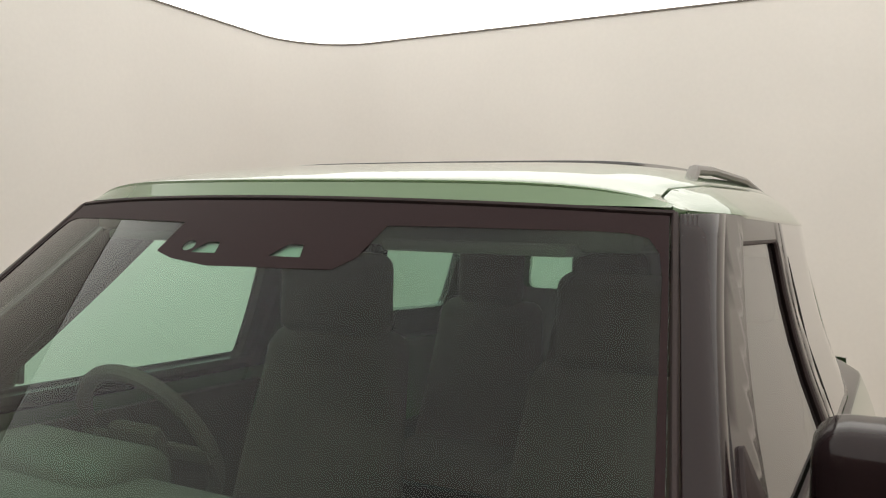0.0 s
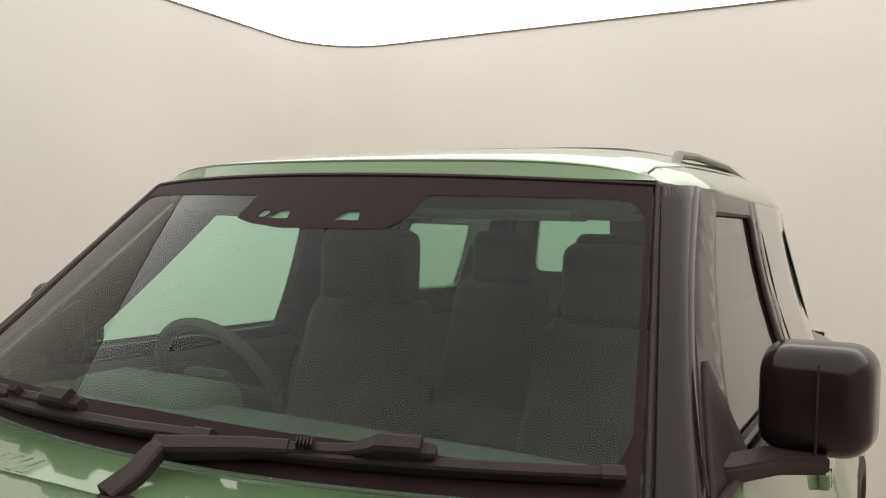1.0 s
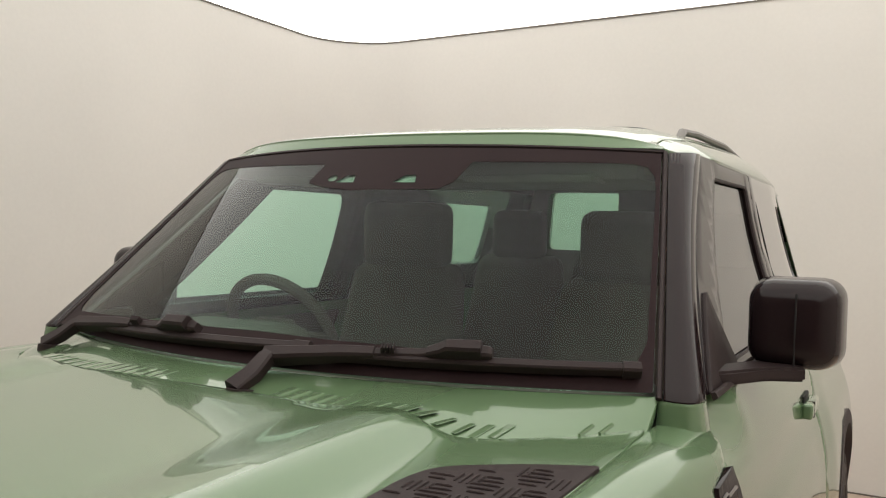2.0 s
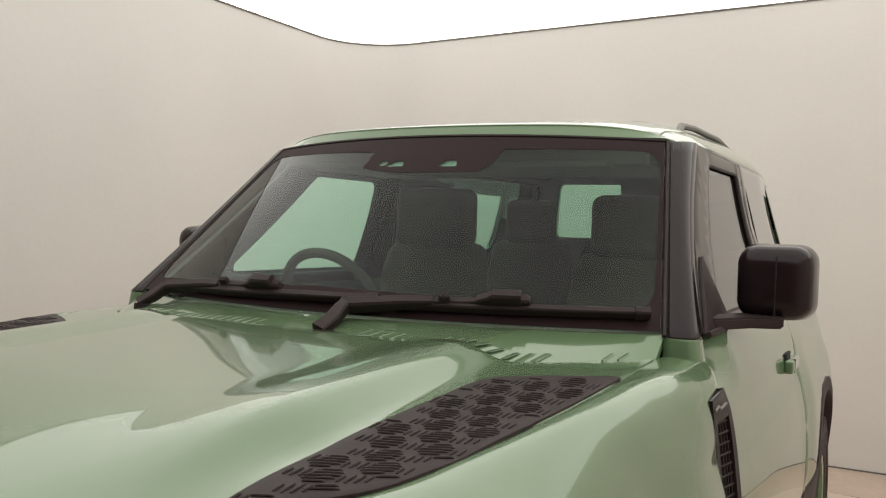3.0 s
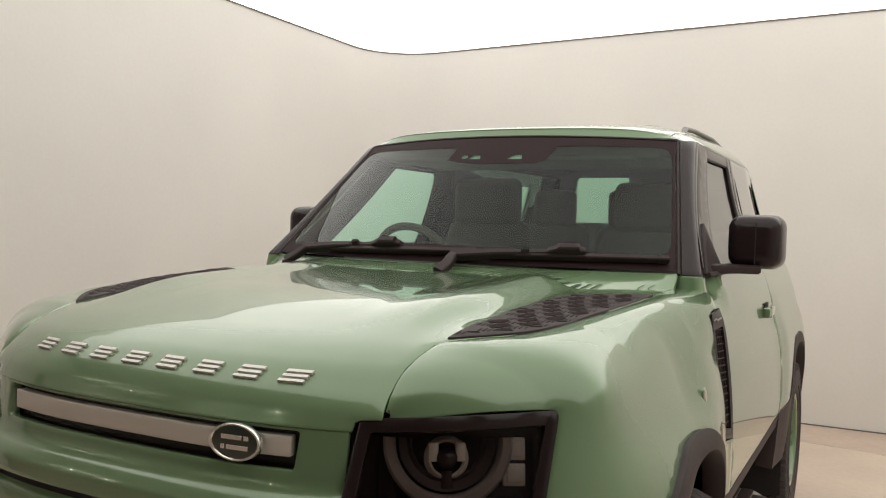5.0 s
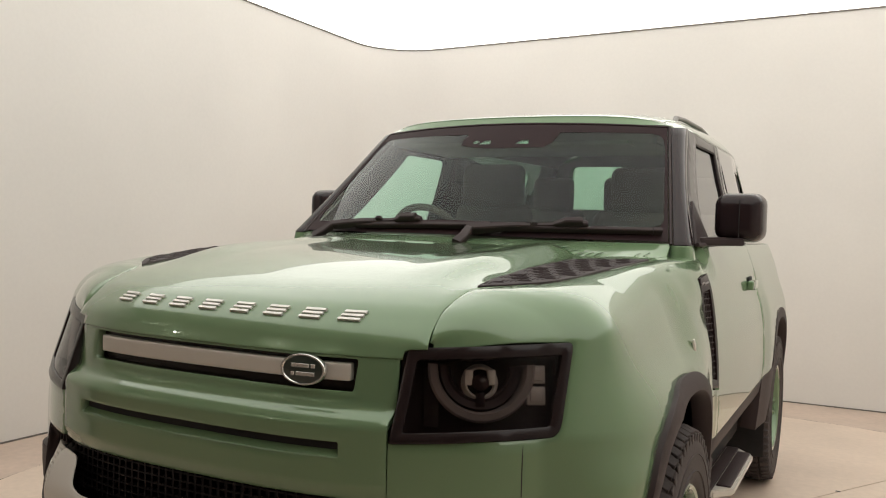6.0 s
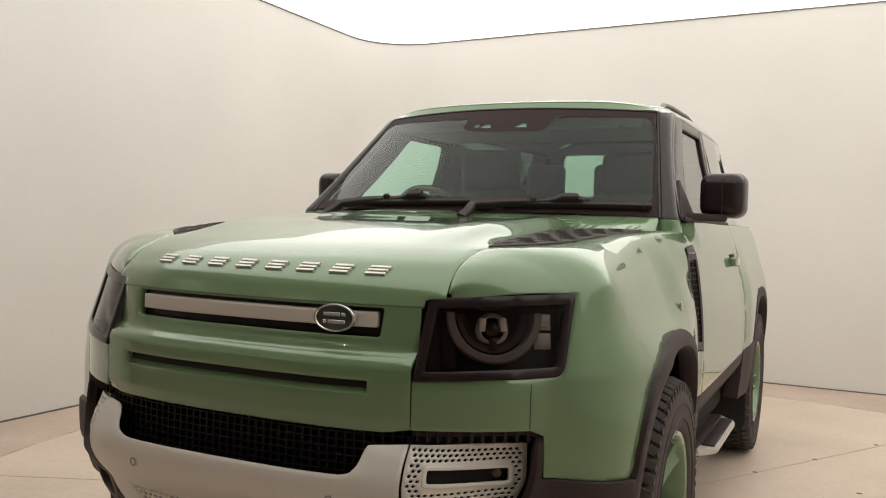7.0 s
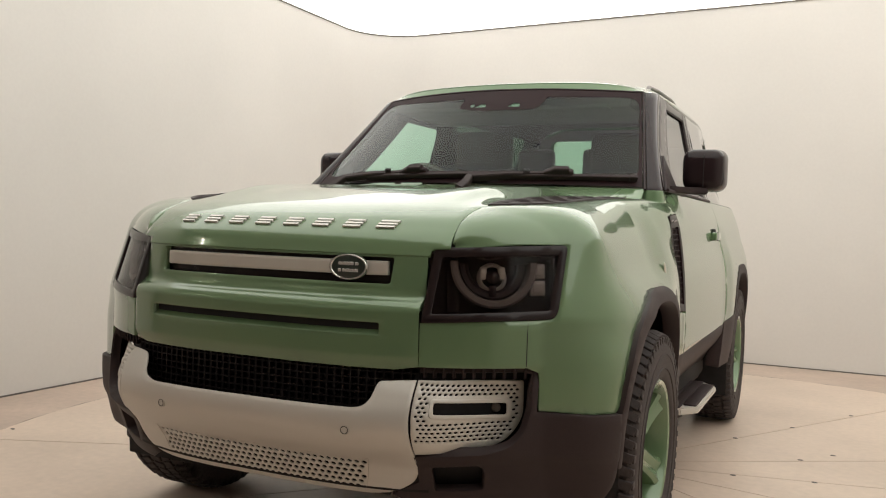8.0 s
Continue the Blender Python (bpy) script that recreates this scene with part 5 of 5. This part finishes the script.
# -- wheels
def make_wheel():
    """Built at the origin, its outer face towards +x."""
    w = new("wheel")
    w.empty_display_size = 0.1
    w.parent = car
    w.location = (0, -2.1, 0)
    ax = pose(0, 0, 0, 0, 90, 0)
    bm = bmesh.new()
    lathe(bm, [(0.234, -0.118), (0.262, -0.126), (0.32, -0.128), (0.362, -0.122), (0.385, -0.105), (0.392, -0.06), (0.393, 0), (0.392, 0.06), (0.385, 0.105), (0.362, 0.122), (0.345, 0.127), (0.32, 0.128), (0.30, 0.126), (0.262, 0.126), (0.246, 0.122), (0.234, 0.112), (0.226, 0.09), (0.226, -0.09), (0.234, -0.118)], 72, ax)
    tyre = part("tyre", bm, RUBBER, w, "black all-terrain tyre with chunky tread")
    bm = bmesh.new()
    n = 60
    for k in range(n):
        for row, (c, wd, off, ln) in enumerate(((-0.100, 0.044, 0.0, 0.028), (-0.052, 0.040, 0.5, 0.032), (0.0, 0.044, 0.2, 0.031), (0.052, 0.040, 0.7, 0.032), (0.100, 0.044, 0.4, 0.028))):
            a = (k + off) * 6.2831853 / n
            m = Matrix.Rotation(a, 4, "X") @ Matrix.Translation((c, 0, 0.394 - 0.006 * (abs(c) > 0.09))) @ pose(0, 0, 0, 0, 20 * (c / 0.1) if abs(c) > 0.09 else 0, 16 if row % 2 else -16)
            box(bm, (-wd / 2, -ln / 2, -0.010), (wd / 2, ln / 2, 0.0065), 0.002, m, 1)
        for sgn in (1, -1):
            a = (k + (0.5 if sgn > 0 else 0)) * 6.2831853 / n
            m = Matrix.Rotation(a, 4, "X") @ Matrix.Translation((sgn * 0.121, 0, 0.366))
            box(bm, (-0.003, -0.009 - 0.003 * (k % 2), -0.010 - 0.010 * (k % 2)), (0.004, 0.009 + 0.003 * (k % 2), 0.014), 0.002, m, 1)
    part("tread", bm, RUBBER, tyre)
    bm = bmesh.new()
    for r in (0.275, 0.322):
        lathe(bm, [(r - 0.003, 0.124), (r, 0.130), (r + 0.003, 0.124)], 72, ax)
    for a0, a1 in ((20, 62), (75, 98), (190, 240), (255, 270)):
        rows = []
        for k in range(9):
            a = radians(a0 + (a1 - a0) * k / 8)
            rows.append([bm.verts.new(ax @ Vector((r * math.cos(a), r * math.sin(a), 0.1285))) for r in (0.288, 0.309)])
        for p, q in zip(rows, rows[1:]):
            bm.faces.new((p[0], p[1], q[1], q[0]))
    part("sidewall_band", bm, RUBBER, tyre)
    bm = bmesh.new()
    lathe(bm, [(0.226, -0.10), (0.222, 0.06), (0.228, 0.096), (0.236, 0.108), (0.240, 0.114), (0.233, 0.118), (0.222, 0.114), (0.214, 0.100), (0.205, 0.04), (0.20, -0.08), (0.05, -0.085)], 72, ax)
    rim = part("rim", bm, PAINT, w, "green painted wheel rim")
    for k in range(5):
        bm = bmesh.new()
        a = 6.2831853 * k / 5 + 0.35
        rot = Matrix.Rotation(a, 4, "X")
        rows = []
        for r, hw, o in ((0.045, 0.030, 0.060), (0.085, 0.047, 0.064), (0.13, 0.045, 0.074), (0.17, 0.047, 0.086), (0.205, 0.058, 0.097), (0.224, 0.068, 0.102)):
            rows.append([bm.verts.new(rot @ Vector((q, hw * p, r))) for p, q in ((-1.0, o - 0.045), (-0.86, o - 0.006), (-0.55, o + 0.002), (0, o - 0.010 * (1 if r > 0.06 else 0)), (0.55, o + 0.002), (0.86, o - 0.006), (1.0, o - 0.045))])
        for p, q in zip(rows, rows[1:]):
            for j in range(6):
                bm.faces.new((p[j], q[j], q[j + 1], p[j + 1]))
        part("spoke", bm, PAINT, rim)
    bm = bmesh.new()
    lathe(bm, [(0.0001, 0.066), (0.030, 0.066), (0.036, 0.062), (0.040, 0.050), (0.040, 0.03)], 30, ax)
    cap = part("hub_cap", bm, PAINT, w)
    bm = bmesh.new()
    lathe(bm, [(0.0001, 0.0685), (0.018, 0.0685), (0.0185, 0.066), (0.022, 0.066), (0.0225, 0.0685), (0.027, 0.068), (0.028, 0.064)], 30, ax)
    part("cap_emblem", bm, GLOSS, cap)
    for k in range(5):
        a = 6.2831853 * (k + 0.5) / 5 + 0.35
        bm = bmesh.new()
        lathe(bm, [(0.0001, 0.060), (0.009, 0.060), (0.011, 0.056), (0.011, 0.035)], 6, Matrix.Translation((0, 0.058 * math.sin(-a), 0.058 * math.cos(a))) @ ax)
        part("wheel_nut", bm, BLACK, rim)
    bm = bmesh.new()
    lathe(bm, [(0.03, -0.02), (0.165, -0.02), (0.165, -0.045)], 40, ax)
    part("brake_disc", bm, material("brake_steel", (0.20, 0.19, 0.18), 0.45, 0.8), w)
    return w


w0 = make_wheel()
spots = [(0.868, 0.845, 1), (0.850, 3.432, 1), (-0.888, 0.845, -1), (-0.850, 3.432, -1)]
for x, y, sd in spots[1:]:
    c = copy_thing(w0, Matrix.Translation((x, y - 2.1, 0.405)) @ pose(0, 0, 0, 25, 0, 0 if sd > 0 else 180))
w0.matrix_basis = Matrix.Translation((0.868, 0.845 - 2.1, 0.405))

# -- cabin
bm = bmesh.new()
box(bm, (-0.76, 1.44, 1.02), (0.76, 1.80, 1.245), 0.05, seg=3)
box(bm, (-0.72, 1.36, 1.18), (0.72, 1.62, 1.262), 0.03)
box(bm, (-0.60, 1.60, 1.18), (-0.20, 1.80, 1.328), 0.05, seg=3)
box(bm, (-0.74, 1.50, 1.18), (0.74, 1.74, 1.290), 0.04, seg=3)
box(bm, (-0.13, 1.70, 0.80), (0.13, 1.90, 1.22), 0.03)
dash = part("dashboard", bm, DASHM, car, "dark dashboard with instrument hood")
sw = Vector((-0.43, 1.93, 1.275))
swm = Matrix.Translation(sw) @ pose(0, 0, 0, -62, 0, 0)
bm = bmesh.new()
tube(bm, [swm @ Vector((0.178 * math.cos(a * 0.19635), 0.178 * math.sin(a * 0.19635), 0)) for a in range(33)], 0.017, 10)
wheel_rim = part("steering_wheel", bm, CABIN, car)
bm = bmesh.new()
box(bm, (-0.075, -0.06, -0.04), (0.075, 0.06, 0.0), 0.02, swm)
for a in (0, 180):
    box(bm, (0.05, -0.018, -0.02), (0.185, 0.018, -0.004), 0.005, swm @ pose(0, 0, 0, 0, 0, a))
part("wheel_hub", bm, CABIN, wheel_rim)


def seat(x, y, top, hw):
    bm = bmesh.new()
    box(bm, (x - 0.25, y - 0.52, 0.78), (x + 0.25, y + 0.02, 0.96), 0.05, seg=3)
    s_ob = part("seat", bm, CABIN, car, "dark car seat")
    bm = bmesh.new()
    box(bm, (x - 0.255, y - 0.06, 0.90), (x + 0.255, y + 0.07, top), 0.055, seg=4)
    for v in bm.verts:
        v.co.y += 0.22 * (v.co.z - 0.9)
        v.co.x = x + (v.co.x - x) * (1 - 0.22 * smooth01(top - 0.25, top, v.co.z))
    part("backrest", bm, CABIN, s_ob)
    bm = bmesh.new()
    box(bm, (x - hw, y + 0.06, top - 0.015), (x + hw, y + 0.15, top + 0.205), 0.04, seg=4)
    part("headrest", bm, CABIN, s_ob)
    for k in (-0.06, 0.06):
        bm = bmesh.new()
        tube(bm, [(x + k, y + 0.10, top - 0.03), (x + k, y + 0.105, top + 0.05)], 0.006, 6)
        part("headrest_post", bm, BLACK, s_ob)


seat(-0.35, 2.38, 1.47, 0.168)
seat(0.42, 2.38, 1.45, 0.145)
seat(-0.42, 3.50, 1.475, 0.13)
seat(0.05, 3.50, 1.475, 0.14)
seat(0.48, 3.50, 1.475, 0.13)
bm = bmesh.new()
box(bm, (-0.57, 1.94, 1.712), (0.60, 2.28, 1.765), 0.015)
box(bm, (-0.675, 1.985, 1.722), (0.675, 2.6, 1.768), 0.015)
for x in (-0.34, 0.34):
    box(bm, (x - 0.17, 1.88, 1.704), (x + 0.17, 1.99, 1.724), 0.008)
part("headlining", bm, LINING, car)
